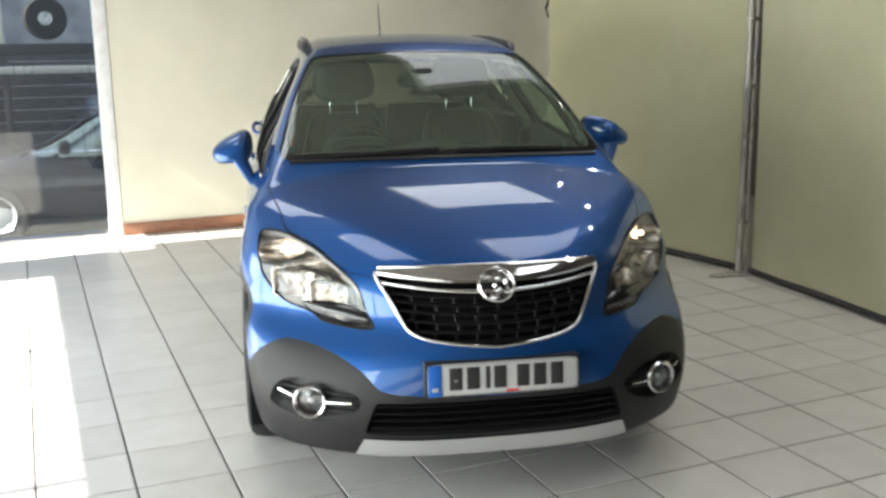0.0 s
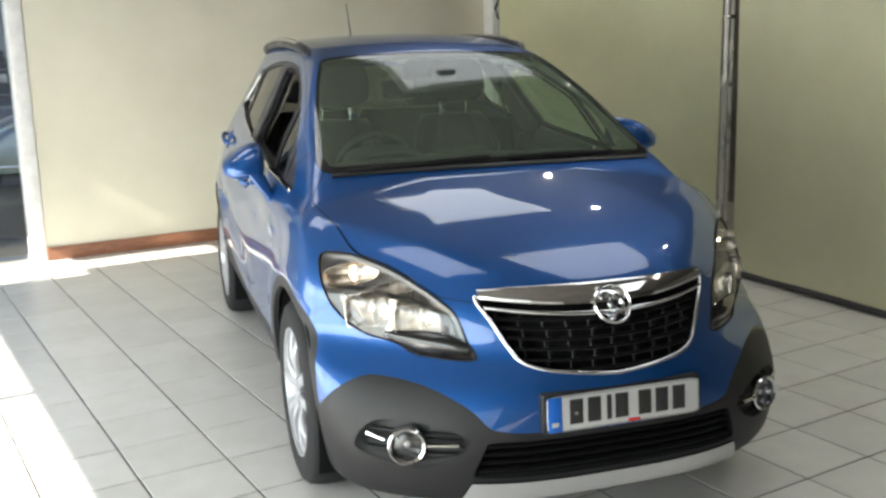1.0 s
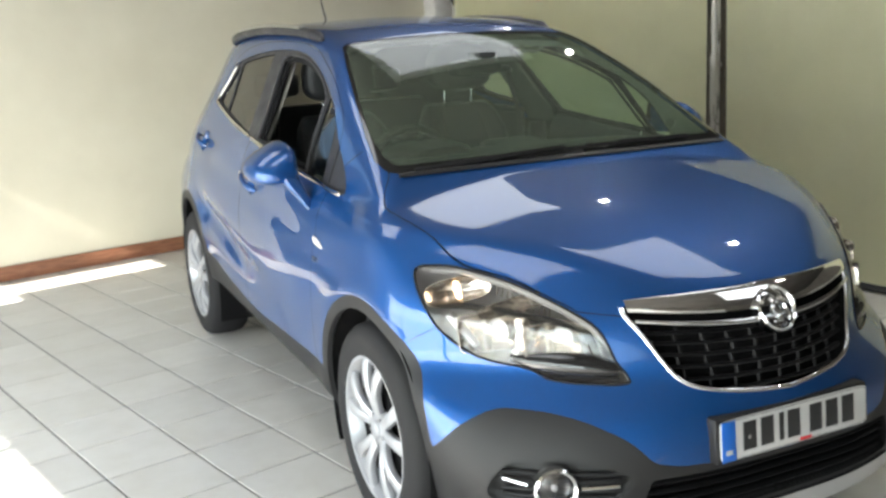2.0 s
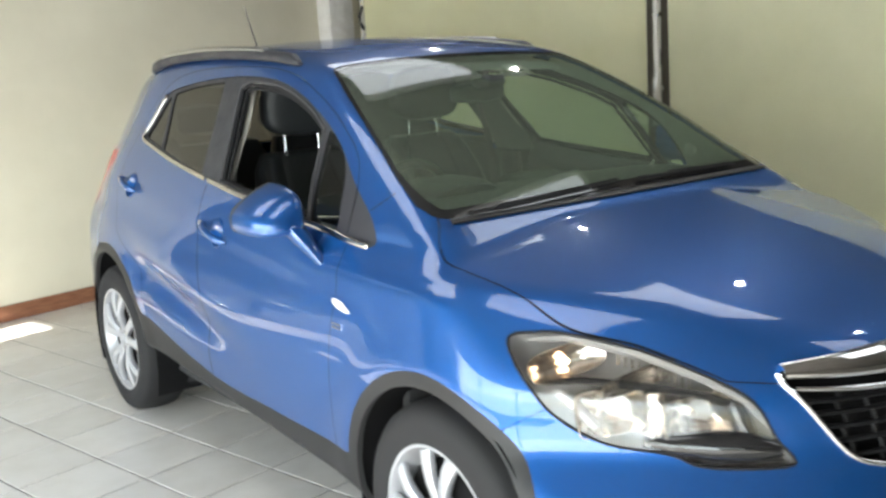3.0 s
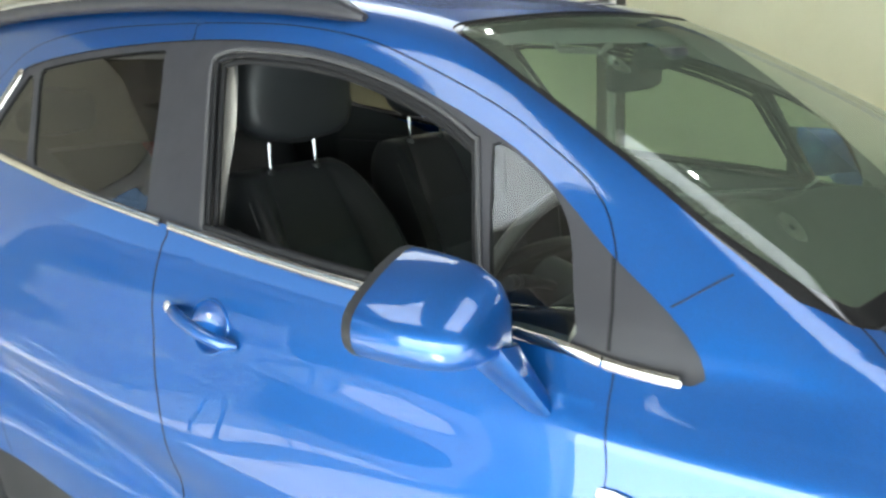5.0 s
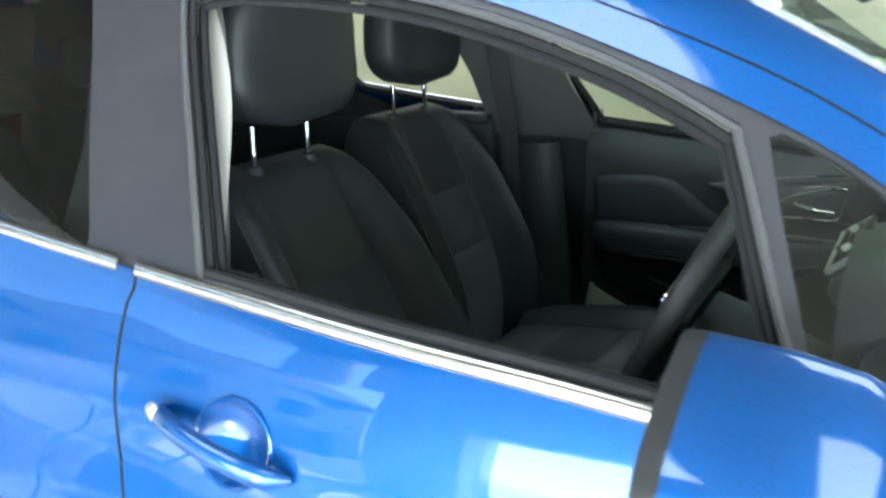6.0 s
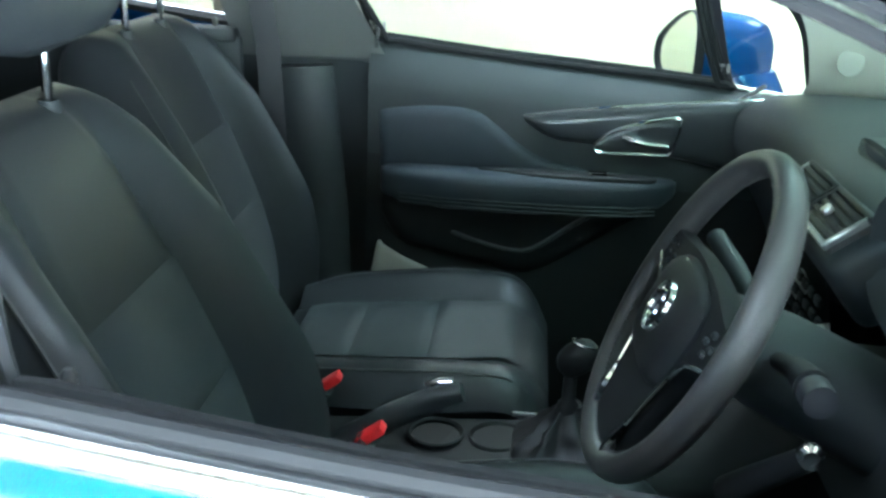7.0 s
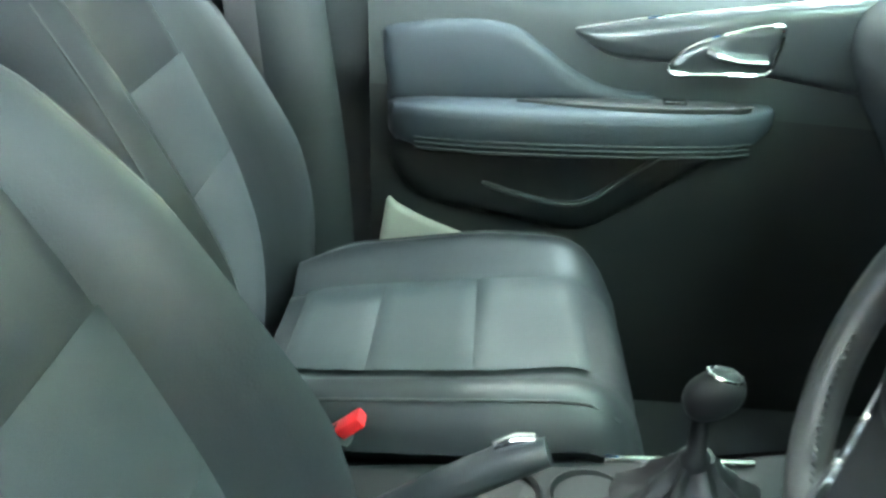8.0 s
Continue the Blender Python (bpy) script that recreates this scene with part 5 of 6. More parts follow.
# passenger and driver door cards: a moulded board seen from inside
def door_card(side):
    ys, ts = np.linspace(.42, 1.415, 60), np.linspace(0, 1, 60)
    zs = ts
    verts, faces = [], []
    belt = lambda y: float(np.interp(y, (.42, .61, .9, 1.17, 1.44), (1.06, 1.086, 1.113, 1.136, 1.164)))
    tops = [(flank(1, max(y, .5), belt(y)).x - .024, belt(y) + .014) for y in ys]
    for t in ts:
        for y, (tx, tz) in zip(ys, tops):
            z = .36 + (tz - .36) * t
            x = .700 + (tx - .700) * float(np.clip((z - (tz - .075)) / .075, 0, 1)) ** 1.5
            x -= .010 * step(.95, .80, z)
            verts.append((side * x, y, z))
    for y, (tx, tz) in zip(ys, tops):
        verts.append((side * (tx + .019), y, tz - .016))
    n = len(ys)
    for j in range(len(zs)):
        for i in range(n - 1):
            f = (j * n + i, j * n + i + 1, (j + 1) * n + i + 1, (j + 1) * n + i)
            faces.append(f if side < 0 else f[::-1])
    card = link("door_card", verts, faces, DOOR_LOW, CAR, "dark moulded door trim, its lower part coloured darker for shade", edge=SOFT, edge_from=43 * (n - 1))
    X = .682 * side

    def inset(name, outline, mat, depth, x, label="", edge=.022):
        """A softly raised plate with a smooth outline on the door's inner face."""
        o = spline(outline, 5, True)
        (y0, z0), (y1, z1) = o.min(0) - .01, o.max(0) + .01
        gy, gz = np.meshgrid(np.arange(y0, y1 + .008, .008), np.arange(z0, z1 + .008, .008), indexing="ij")
        a, b = gy.shape
        k = np.arange(a * b).reshape(a, b)
        tri = np.concatenate([np.stack([k[:-1, :-1].ravel(), k[1:, :-1].ravel(), k[1:, 1:].ravel()], 1), np.stack([k[:-1, :-1].ravel(), k[1:, 1:].ravel(), k[:-1, 1:].ravel()], 1)])
        sheet = Shell(np.stack([np.zeros(a * b), gy.ravel(), gz.ravel()], 1), tri)
        d2 = distance(o, 1)
        low, _ = sheet.cut(tri, lambda p: d2(p[:, 1:]))
        used, inv = np.unique(low, return_inverse=True)
        p = sheet.v[used]
        d = np.clip(-d2(p[:, 1:]) / edge, 0, 1)
        p[:, 0] = x - side * depth * np.sqrt(np.maximum(0, 1 - (1 - d) ** 2))
        f = inv.reshape(-1, 3)
        return link(name, p, f if side < 0 else f[:, ::-1], mat, card, label)

    inset("leather_pad", [(1.392, 1.030), (1.38, 1.046), (1.31, 1.056), (1.243, 1.058), (1.19, 1.049), (1.15, 1.022), (1.105, .988), (1.05, .960), (.98, .948), (.98, .93), (1.2, .926), (1.372, .922), (1.386, .96)], DOOR_SOFT, .016, .6995 * side, "slate leather upper pad")
    trim = inset("gloss_trim", [(1.10, 1.050), (1.075, 1.022), (1.03, 1.003), (.95, .997), (.80, .978), (.62, .955), (.56, 1.02), (.58, 1.107), (.70, 1.098), (.85, 1.083), (1.0, 1.064)], GRAPHITE, .016, .6995 * side, "graphite satin trim")
    part("chrome_line", tube([(X + side * .0005, y, z) for y, z in spline([(1.102, 1.051), (1.0, 1.068), (.85, 1.087), (.70, 1.102), (.60, 1.110)], 6)], .0022, 6), CHROME, card)
    inset("handle_bowl", [(.953, .992), (.935, 1.022), (.88, 1.046), (.812, 1.060), (.800, 1.050), (.806, 1.015), (.818, .992), (.87, .989)], GRAPHITE, .003, X - side * .001, "", .004)
    part("bowl_rim", tube([(X - side * .006, y, z) for y, z in spline([(.957, .990), (.938, 1.024), (.88, 1.049), (.810, 1.063), (.797, 1.052), (.804, 1.014), (.816, .990), (.87, .988)], 5, True)], .0028, 6, closed=True), CHROME, card)
    part("inner_handle", tube([(X - side * (.008 + .006 * k), y, z) for k, (y, z) in zip((0, 1, 1.4, 1.4), ((.905, 1.022), (.893, 1.018), (.86, 1.010), (.818, 1.009)))], [.007, .008, .006, .006], 8), CHROME, card, "chrome inner door handle")
    inset("sill_trim", [(1.388, .772), (1.385, .60), (1.15, .60), (1.16, .675), (1.20, .694), (1.265, .718), (1.33, .745), (1.372, .768)], BEIGE, .006, .668 * side, "stone-coloured lower pillar trim", .008)
    inset("map_pocket", [(1.388, .85), (1.376, .815), (1.334, .768), (1.234, .744), (1.16, .730), (1.10, .718), (1.049, .728), (.965, .780), (.90, .826), (.85, .868), (1.0, .880), (1.2, .880), (1.36, .876)], CONSOLE, .034, .6995 * side, "moulded map pocket", .045)
    # the armrest
    rings = []
    for y, dep, zc, h in ((1.385, .004, .908, .022), (1.372, .035, .908, .030), (1.33, .058, .907, .036), (1.25, .072, .905, .040), (1.12, .078, .904, .040), (.98, .076, .906, .038), (.88, .066, .910, .034), (.825, .045, .915, .028), (.800, .018, .920, .018), (.792, .003, .922, .010)):
        rings.append([(X + side * .015 - side * (dep + .015) * (.5 + .5 * a), y, zc + h * b) for a, b in rounded(20, 1, 1, 3.2)])
    arm = part("armrest", loft(rings), DOOR_SOFT, card, "padded slate armrest with stitched ribs")
    for k, dz in enumerate((-.012, -.020, -.028)):
        part("stitch_rib", tube([(X + side * .012 - side * (d + .016), y, .905 + dz) for y, d in ((1.34, .052), (1.25, .067), (1.12, .073), (.98, .071), (.88, .061), (.835, .045))], .0022, 6), SOFT, card)
    part("pull_cup", slab([tuple(q) for q in spline([(X - side * .026, 1.185), (X - side * .034, 1.15), (X - side * .054, 1.05), (X - side * .056, .93), (X - side * .046, .85), (X - side * .026, .838), (X - side * .012, .90), (X - side * .012, 1.10)], 4, True)], .010, "z", .9385, .002), INK, card)
    part("window_switch", box((.02, .035, .008), (X - side * .03, .95, .950), .002), GLOSS_BLACK, card)
    part("pocket_lip", tube([(side * .664, y, z) for y, z in spline([(1.235, .808), (1.166, .786), (1.10, .775), (1.06, .786), (1.0, .830), (.955, .862)], 5)], [.003] + [.005] * 24 + [.003], 8), SOFT, card)
    part("lock_pin", turned([(.0035, 0), (.0035, .022), (.0055, .024), (.0055, .036), (.003, .040)], 10, at=(.712, 1.400, 1.165) if side > 0 else (-.702, 1.372, 1.124)), INK, card)
    part("window_seal", tube([(side * (flank(1, y, belt(y)).x - .020), y, belt(y) + .012) for y in np.linspace(.66, 1.42, 16)], .006, 8), SEAL, card)
    return card


door_card(1)
door_card(-1)
for side in (-1, 1):
    rear_card = part("rear_door_card", box((.02, .76, .74), (side * .70, 2.05, .80), .008), SOFT, CAR)
    part("armrest", box((.06, .5, .06), (side * .665, 1.9, .90), .02), DOOR_SOFT, rear_card)
    part("lock_pin", turned([(.0035, 0), (.0035, .022), (.0055, .024), (.0055, .036), (.003, .040)], 10, at=(side * .70, 1.724, 1.165)), INK, rear_card)
    part("window_ledge", box((.05, .74, .03), (side * .705, 2.05, 1.172), .01), SOFT, rear_card)
    # the lower centre pillar, the belt and its guide
    part("lower_pillar", tube([(side * .685, 1.53, .36), (side * .70, 1.54, .80), (side * .705, 1.56, 1.10)], [.085, .075, .062], 12, flat=(1.0, .55), up=(1, 0, 0)), SOFT, CAR)
    belt = tube([(side * .585, 1.63, 1.36), (side * .63, 1.61, 1.15), (side * .64, 1.595, .80), (side * .63, 1.58, .45)], .024, 8, flat=(1.0, .06), up=(1, 0, 0))
    b = part("seat_belt", belt, BELT, CAR, "dark seat belt webbing")
    part("belt_guide", box((.03, .075, .035), (side * .578, 1.63, 1.37), .008), SOFT, b)

part("tweeter", turned([(.0005, .004), (.020, .004), (.024, .002), (.026, -.006), (.0005, -.008)], 28, "x", tuple(flank(1, .50, 1.17, -.026))), material("grey_speaker_cover", (.27, .26, .235), .6), CAR, "round tweeter cover")

# front seats
def seat_section(half, bolster, thick, groove=.006, n=32):
    """One slice across a seat: (sideways, forward)."""
    pts = []
    for i in range(n + 1):
        t = -1 + 2 * i / n
        a = abs(t)
        d = bolster * float(step(.50, .80, np.array(a))) - groove * math.exp(-((a - .52) / .035) ** 2)
        edge = math.sqrt(max(0, 1 - max(0, (a - .80) / .20) ** 2))
        pts.append((t * half, (d + thick / 2) * edge))
    for i in range(1, n):
        t = 1 - 2 * i / n
        a = abs(t)
        edge = math.sqrt(max(0, 1 - max(0, (a - .80) / .20) ** 2))
        pts.append((t * half, -thick / 2 * edge))
    return pts


def front_seat(x, y, name_label, lean=.215):
    """Origin: the floor below the hinge."""
    seat = new("front_seat")
    seat.parent = CAR
    seat.location = (x, y, .30)
    seat["label"] = name_label
    # backrest: slices up a leaning spine (height, forward place, half width, bolster, thickness)
    rows = []
    for t in np.linspace(0, 1, 46):
        h = .23 + t * .695
        rows.append((h, -.150 - lean * t ** 1.1 + .020 * math.sin(math.pi * t) - .06 * max(0, (.38 - t) / .38) ** 1.6, float(np.interp(t, (0, .12, .45, .75, .92, 1), (.222, .240, .252, .235, .205, .170))),
                     float(np.interp(t, (0, .15, .45, .75, .9, 1), (.02, .060, .068, .045, .02, .0))), float(np.interp(t, (0, .1, .5, .9, .97, 1), (.13, .17, .155, .11, .085, .02))), t))
    rings = []
    for h, f, half, bol, th, t in rows:
        seam = -.004 * sum(math.exp(-((t - k) / .010) ** 2) for k in (.52, .72))
        ring = []
        for k, (sx, fw) in enumerate(seat_section(half, bol, th)):
            inside = abs(sx) < half * .50 and fw > 0
            ring.append((sx, -(f + fw + (seam if inside else 0)), h + fw * .32))
        rings.append(ring)
    back = part("backrest", loft(rings), CLOTH, seat, "black leather backrest with raised side bolsters")
    for t0, t1, mat in ((.066, .512, FABRIC), (.511, .712, FABRIC)):
        vs, fs = [], []
        sub = [r for r in rows if t0 <= r[5] <= t1]
        for h, f, half, bol, th, t in sub:
            e = 1 if t in (sub[0][5], sub[-1][5]) else 0
            for u in np.linspace(-.485, .485, 15):
                puff = .006 * (1 - (u / .485) ** 4) * (0 if e else 1) + .0012
                fw = th / 2 + puff + bol * float(step(.50, .80, np.array(abs(u))))
                vs.append((u * half, -(f + fw), h + fw * .32))
        for j in range(len(sub) - 1):
            for i in range(14):
                fs.append((j * 15 + i, j * 15 + i + 1, (j + 1) * 15 + i + 1, (j + 1) * 15 + i))
        link("seat_panel", vs, fs, mat, seat, "charcoal fabric panel")
    # seams along the bolsters
    for s in (-1, 1):
        part("seam", tube([(s * half * .93, -(f + bol * .93 + th * .39), h + (th * .39 + bol) * .32) for h, f, half, bol, th, t in rows[4:42:3]], .0018, 5), THREAD, seat)
    # cushion
    rings, crow = [], []
    for t in np.linspace(0, 1, 40):
        yy = .06 - t * .475
        zz = .370 + .034 * t - .060 * max(0, (t - .80) / .20) ** 2
        half = float(np.interp(t, (0, .15, .6, .9, 1), (.20, .235, .255, .245, .215)))
        bol = float(np.interp(t, (0, .2, .6, .9, 1), (.02, .030, .034, .022, .0)))
        th = float(np.interp(t, (0, .1, .8, .95, 1), (.05, .058, .060, .052, .02)))
        crow.append((yy, zz, half, bol, th, t))
        seam = -.004 * sum(math.exp(-((t - k) / .014) ** 2) for k in (.28, .56, .90))
        rings.append([(sx, yy, zz + fw + (seam if abs(sx) < half * .5 and fw > 0 else 0)) for sx, fw in seat_section(half, bol, th)])
    part("cushion", loft(rings), CLOTH, seat, "black leather seat cushion with raised sides")
    for t0, t1 in ((.05, .285), (.28, .565), (.56, .875)):
        vs, fs = [], []
        sub = [r for r in crow if t0 <= r[5] <= t1]
        for yy, zz, half, bol, th, t in sub:
            e = 1 if t in (sub[0][5], sub[-1][5]) else 0
            for u in np.linspace(-.485, .485, 15):
                vs.append((u * half, yy, zz + th / 2 + (.007 * (1 - (u / .485) ** 4) * (0 if e else 1) + .0012)))
        for j in range(len(sub) - 1):
            for i in range(14):
                fs.append((j * 15 + i, (j + 1) * 15 + i, (j + 1) * 15 + i + 1, j * 15 + i + 1))
        link("seat_panel", vs, fs, FABRIC, seat, "charcoal fabric panel")
    for s in (-1, 1):
        part("seam", tube([(s * half * .90, yy, zz + bol * .98 + th * .42) for yy, zz, half, bol, th, t in crow[3:37:3]], .0018, 5), THREAD, seat)
    # headrest on two bright posts
    rings = []
    for t in np.linspace(0, 1, 16):
        h = .985 + t * .245
        k = math.sqrt(max(0.02, 1 - (2 * t - 1) ** 6))
        w = float(np.interp(t, (0, .3, .6, 1), (.150, .174, .170, .145)))
        rings.append([(p * k, .298 + lean - .215 + q * k + .012 * math.sin(math.pi * t), h) for p, q in rounded(28, w, .058, 3.2)])
    part("headrest", loft(rings), CLOTH, seat, "black leather headrest")
    for s in (-.075, .075):
        part("post", turned([(.0055, .86), (.0055, .99)], 10, at=(s, .110 + lean, 0)), CHROME, seat)
        part("post_collar", turned([(.013, .905), (.014, .915), (.011, .925)], 14, at=(s, .110 + lean, 0)), SOFT, seat)
    # plastic flanks, slides and recliner; shade under the cushion is coloured into the flanks
    for s in (-1, 1):
        part("side_shield", box((.03, .42, .13), (s * .222, -.165, .245), .014), MESH_BLACK, seat)
        part("slide", box((.045, .62, .035), (s * .20, -.18, .018), .006), IRON, seat)
        part("riser", box((.03, .40, .17), (s * .20, -.18, .115), .008), IRON, seat)
        part("recliner", turned([(.0005, .018), (.024, .016), (.028, 0), (.028, -.02), (.0005, -.02)], 20, "x", (s * .255, -.005, .26)), SATIN, seat)
    return seat


front_seat(-.327, 1.283, "black driver's seat with charcoal panels")
front_seat(.358, 1.455, "black passenger seat with charcoal panels", .178)
# rear bench
bench = new("rear_bench")
bench.parent = CAR
bench["label"] = "black rear bench seat"
part("cushion", loft([[(p, 2.16 + q, .62 + h) for p, q in rounded(40, .60 - e, .27 - e, 8)] for e, h in ((.03, -.12), (0, -.09), (0, .02), (.015, .05), (.05, .06))]), CLOTH, bench)
for xc, w in ((-.31, .29), (.31, .29)):
    rings = []
    for t in np.linspace(0, 1, 12):
        k = 1 - .12 * max(0, (t - .8) / .2) ** 2
        rings.append([(xc + p * k, 2.44 + .20 * t + q * k, .62 + .58 * t) for p, q in rounded(28, w, .07, 5)])
    part("backrest", loft(rings), CLOTH, bench)
    rings = []
    for t in np.linspace(0, 1, 10):
        k = math.sqrt(max(0.02, 1 - (2 * t - 1) ** 6))
        rings.append([(xc + p * k, 2.66 + q * k, 1.24 + .15 * t) for p, q in rounded(24, .125, .05, 3.2)])
    part("headrest", loft(rings), CLOTH, bench)

# dashboard
DASH = [(.17, 1.060), (.24, 1.095), (.36, 1.128), (.50, 1.140), (.60, 1.132), (.655, 1.108), (.672, 1.07), (.665, 1.02), (.640, .97), (.60, .90), (.56, .80), (.50, .70), (.40, .66), (.32, .72), (.22, .90)]
rings = []
for u in np.linspace(-.682, .682, 41):
    prof = spline(DASH, 4, True)
    k = u / .705
    mid = math.exp(-(u / .20) ** 2)
    ring = []
    for y, z in prof:
        fwd = max(0, y - .45)
        yy = y + fwd * (.10 * mid + .08 * k * k) + (.010 if z > 1.0 else 0) * mid
        ring.append((u, yy + .012 * abs(k) ** 4, z + .012 * mid * (z > 1.0) - .03 * abs(k) ** 5))
    rings.append(ring)
dash = part("dashboard", loft(rings), SOFT, CAR, "soft black dashboard")
part("chrome_edge", tube([(.660, .650, 1.128), (.682, .695, 1.09), (.69, .712, 1.05), (.69, .708, 1.00), (.686, .69, .96)], .004, 8), SATIN, dash)


VENT_EDGE = material("satin_vent_edge", (0.30, 0.30, 0.30), 0.3, 0.7)


def vent(x, y, z, yaw, w=.13, h=.075, pitch=-14):
    m = Matrix.Translation((x, y, z)) @ Matrix.Rotation(radians(yaw), 4, "Z") @ Matrix.Rotation(radians(pitch), 4, "X")
    def lay(bm):
        bmesh.ops.transform(bm, matrix=m, verts=bm.verts)
        return bm
    v = part("air_vent", lay(box((w, .03, h), (0, -.004, 0), .004)), INK, dash)
    for sx, sz, a, b in ((0, h / 2, w + .012, .008), (0, -h / 2, w + .012, .008), (w / 2, 0, .008, h), (-w / 2, 0, .008, h)):
        part("vent_frame", lay(box((a, .010, b), (sx, .012, sz), .003)), VENT_EDGE if sz < 0 or sx * x > 0 else MESH_BLACK, dash)
    for k in range(4):
        part("vent_slat", lay(box((w - .01, .004, .008), (0, .014, -h / 2 + (k + .8) * h / 4.6), .0015)), MESH_BLACK, dash)
    part("vent_tab", lay(box((.014, .01, .014), (.01, .019, 0), .003)), SATIN, dash)


surround = box((.300, .10, .088), (0, -.050, 0), .020, segments=5)
bmesh.ops.transform(surround, matrix=Matrix.Translation((-.045, .724, 1.096)) @ Matrix.Rotation(radians(53), 4, "X"), verts=surround.verts)
part("vent_surround", surround, SOFT, dash, "padded surround of the centre air vents")
vent(.020, .725, 1.0965, 0, .118, .056, 53)
vent(-.110, .725, 1.0965, 0, .118, .056, 53)
vent(-.60, .605, 1.06, 10, .10, .08)
vent(.60, .605, 1.06, -10, .10, .08)
part("display_hood", loft([[(p, .62 + dy, 1.128 + q + dz) for p, q in rounded(24, a, b, 4)] for a, b, dy, dz in ((.12, .02, -.12, 0), (.125, .030, -.02, .005), (.12, .026, .02, .008))]), SOFT, dash)
part("display", box((.20, .006, .04), (0, .642, 1.136), .002), GLOSS_BLACK, dash)
part("radio_panel", loft([[(p, y + q * .2, z + q) for p, q in rounded(24, .125, h, 6)] for y, z, h in ((.60, .925, .115), (.702, .945, .098), (.712, .945, .092))]), GLOSS_BLACK, dash)
for z in (.905, .935, .965, .995):
    for x in (-.075, -.045, -.015, .015, .045, .075):
        part("stack_button", box((.020, .006, .012), (x, .713 + (z - .955) * .2, z - .01), .002), SOFT, dash)
for x in (-.095, .095):
    part("stack_dial", turned([(.0005, .026), (.017, .025), (.019, .018), (.022, 0)], 24, "y", (x, .712, .94)), SATIN, dash)
# instrument binnacle
part("binnacle", loft([[(-.345 + p * k, y, 1.105 + q * k) for p, q in rounded(28, .165, .075, 3)] for y, k in ((.50, .8), (.60, 1.0), (.705, 1.02), (.712, 1.0), (.700, .94), (.66, .90))]), SOFT, dash, "dark instrument hood")
for x in (-.415, -.275):
    part("dial", turned([(.0005, 0), (.050, 0), (.056, .010), (.060, .004), (.060, -.01), (.0005, -.01)], 32, "y", (x, .672, 1.105)), GLOSS_BLACK, dash)
    part("dial_ring", turned([(.054, 0), (.058, .012), (.062, 0)], 32, "y", (x, .674, 1.105)), CHROME, dash)

# steering wheel
wheel_c = Vector((-.330, .927, 1.068))
# local: x sideways, y up the wheel, z towards the driver
lean = Matrix.Translation(wheel_c) @ Matrix(((-1, 0, 0), (0, -.438, .899), (0, .899, .438))).to_4x4()
sw = new("steering_wheel")
sw.parent = CAR
sw["label"] = "black leather steering wheel with silver spoke trim"


def on_wheel(name, bm, mat, label=""):
    bmesh.ops.transform(bm, matrix=lean, verts=bm.verts)
    bmesh.ops.recalc_face_normals(bm, faces=bm.faces)
    return part(name, bm, mat, sw, label)


RIM_HIDE = bump(material("grained_rim_leather", (0.035, 0.034, 0.033), 0.42), 600, 0.4, 0.0008)
on_wheel("rim", tube([(.171 * math.cos(a), .171 * math.sin(a), 0) for a in np.linspace(0, 2 * math.pi, 73)[:-1]], .0150, 14, closed=True, up=(0, 0, 1), flat=(.92, 1.1)), RIM_HIDE, "stitched leather rim")
for k in range(60):
    a = radians(200 + k * 2.4)
    for w in (-1, 1):
        b = a + w * .012
        on_wheel("stitch", tube([(.1575 * math.cos(b), .1575 * math.sin(b), .004), (.1565 * math.cos(a), .1565 * math.sin(a), .0075)], .0011, 4), THREAD)
half_hub = [(0, .056), (.06, .054), (.115, .046), (.165, .040), (.166, .010), (.120, -.006), (.092, -.024), (.078, -.062), (.064, -.11), (.052, -.164), (.02, -.168)]
hub_line = half_hub + [(-x, y) for x, y in half_hub[::-1] if x > 0]
hub = spline(hub_line, 3, True)
on_wheel("spoke_panel", loft([[(x * k, y * k, z) for x, y in hub] for z, k in ((-.022, .94), (-.014, 1.0), (.000, 1.0), (.006, .97))]), CONSOLE, "black hub and spokes")
on_wheel("airbag_cover", loft([[(p * k, q * k - .010, z) for p, q in rounded(36, .088, .058, 3.2)] for z, k in ((.000, 1.0), (.010, 1.0), (.018, .92), (.023, .70), (.025, .3))]), CONSOLE, "black airbag cover")
for s in (-1, 1):
    on_wheel("spoke_trim", tube([(s * x, y, .007) for x, y in spline([(.164, .009), (.120, -.006), (.096, -.022), (.078, -.066), (.066, -.11)], 4)], .0030, 8), CHROME, "bright metal spoke trim")
    on_wheel("spoke_trim", tube([(s * .066, -.108, .007), (s * .060, -.135, .007), (s * .053, -.162, .004)], [.004, .0075, .006], 8), CHROME)
    for bx, by in ((.112, .020), (.132, .020), (.122, .031), (.122, .010), (.146, .028)):
        on_wheel("wheel_button", box((.009, .006, .006), (s * bx, by, .007), .002), SOFT)
rg = turned([(.023, -.002), (.025, .006), (.028, .007), (.030, .002), (.030, -.004)], 30)
bmesh.ops.translate(rg, vec=(0, -.005, .022), verts=rg.verts)
on_wheel("badge", rg, CHROME)
on_wheel("badge_shape", tube([(x * .026, y * .026 - .005, .026) for x, y in spline([(-.55, .35), (-.2, .55), (.1, .3), (-.1, 0), (.15, -.3), (.0, -.62), (-.4, -.6)], 4)], .0028, 6), CHROME)
col = [wheel_c + (Vector((0, -.899, -.438)) * d) for d in (.03, .10, .20, .30)]
part("column_cover", tube(col, [.05, .062, .066, .07], 18, flat=(1.0, .85)), SOFT, sw)
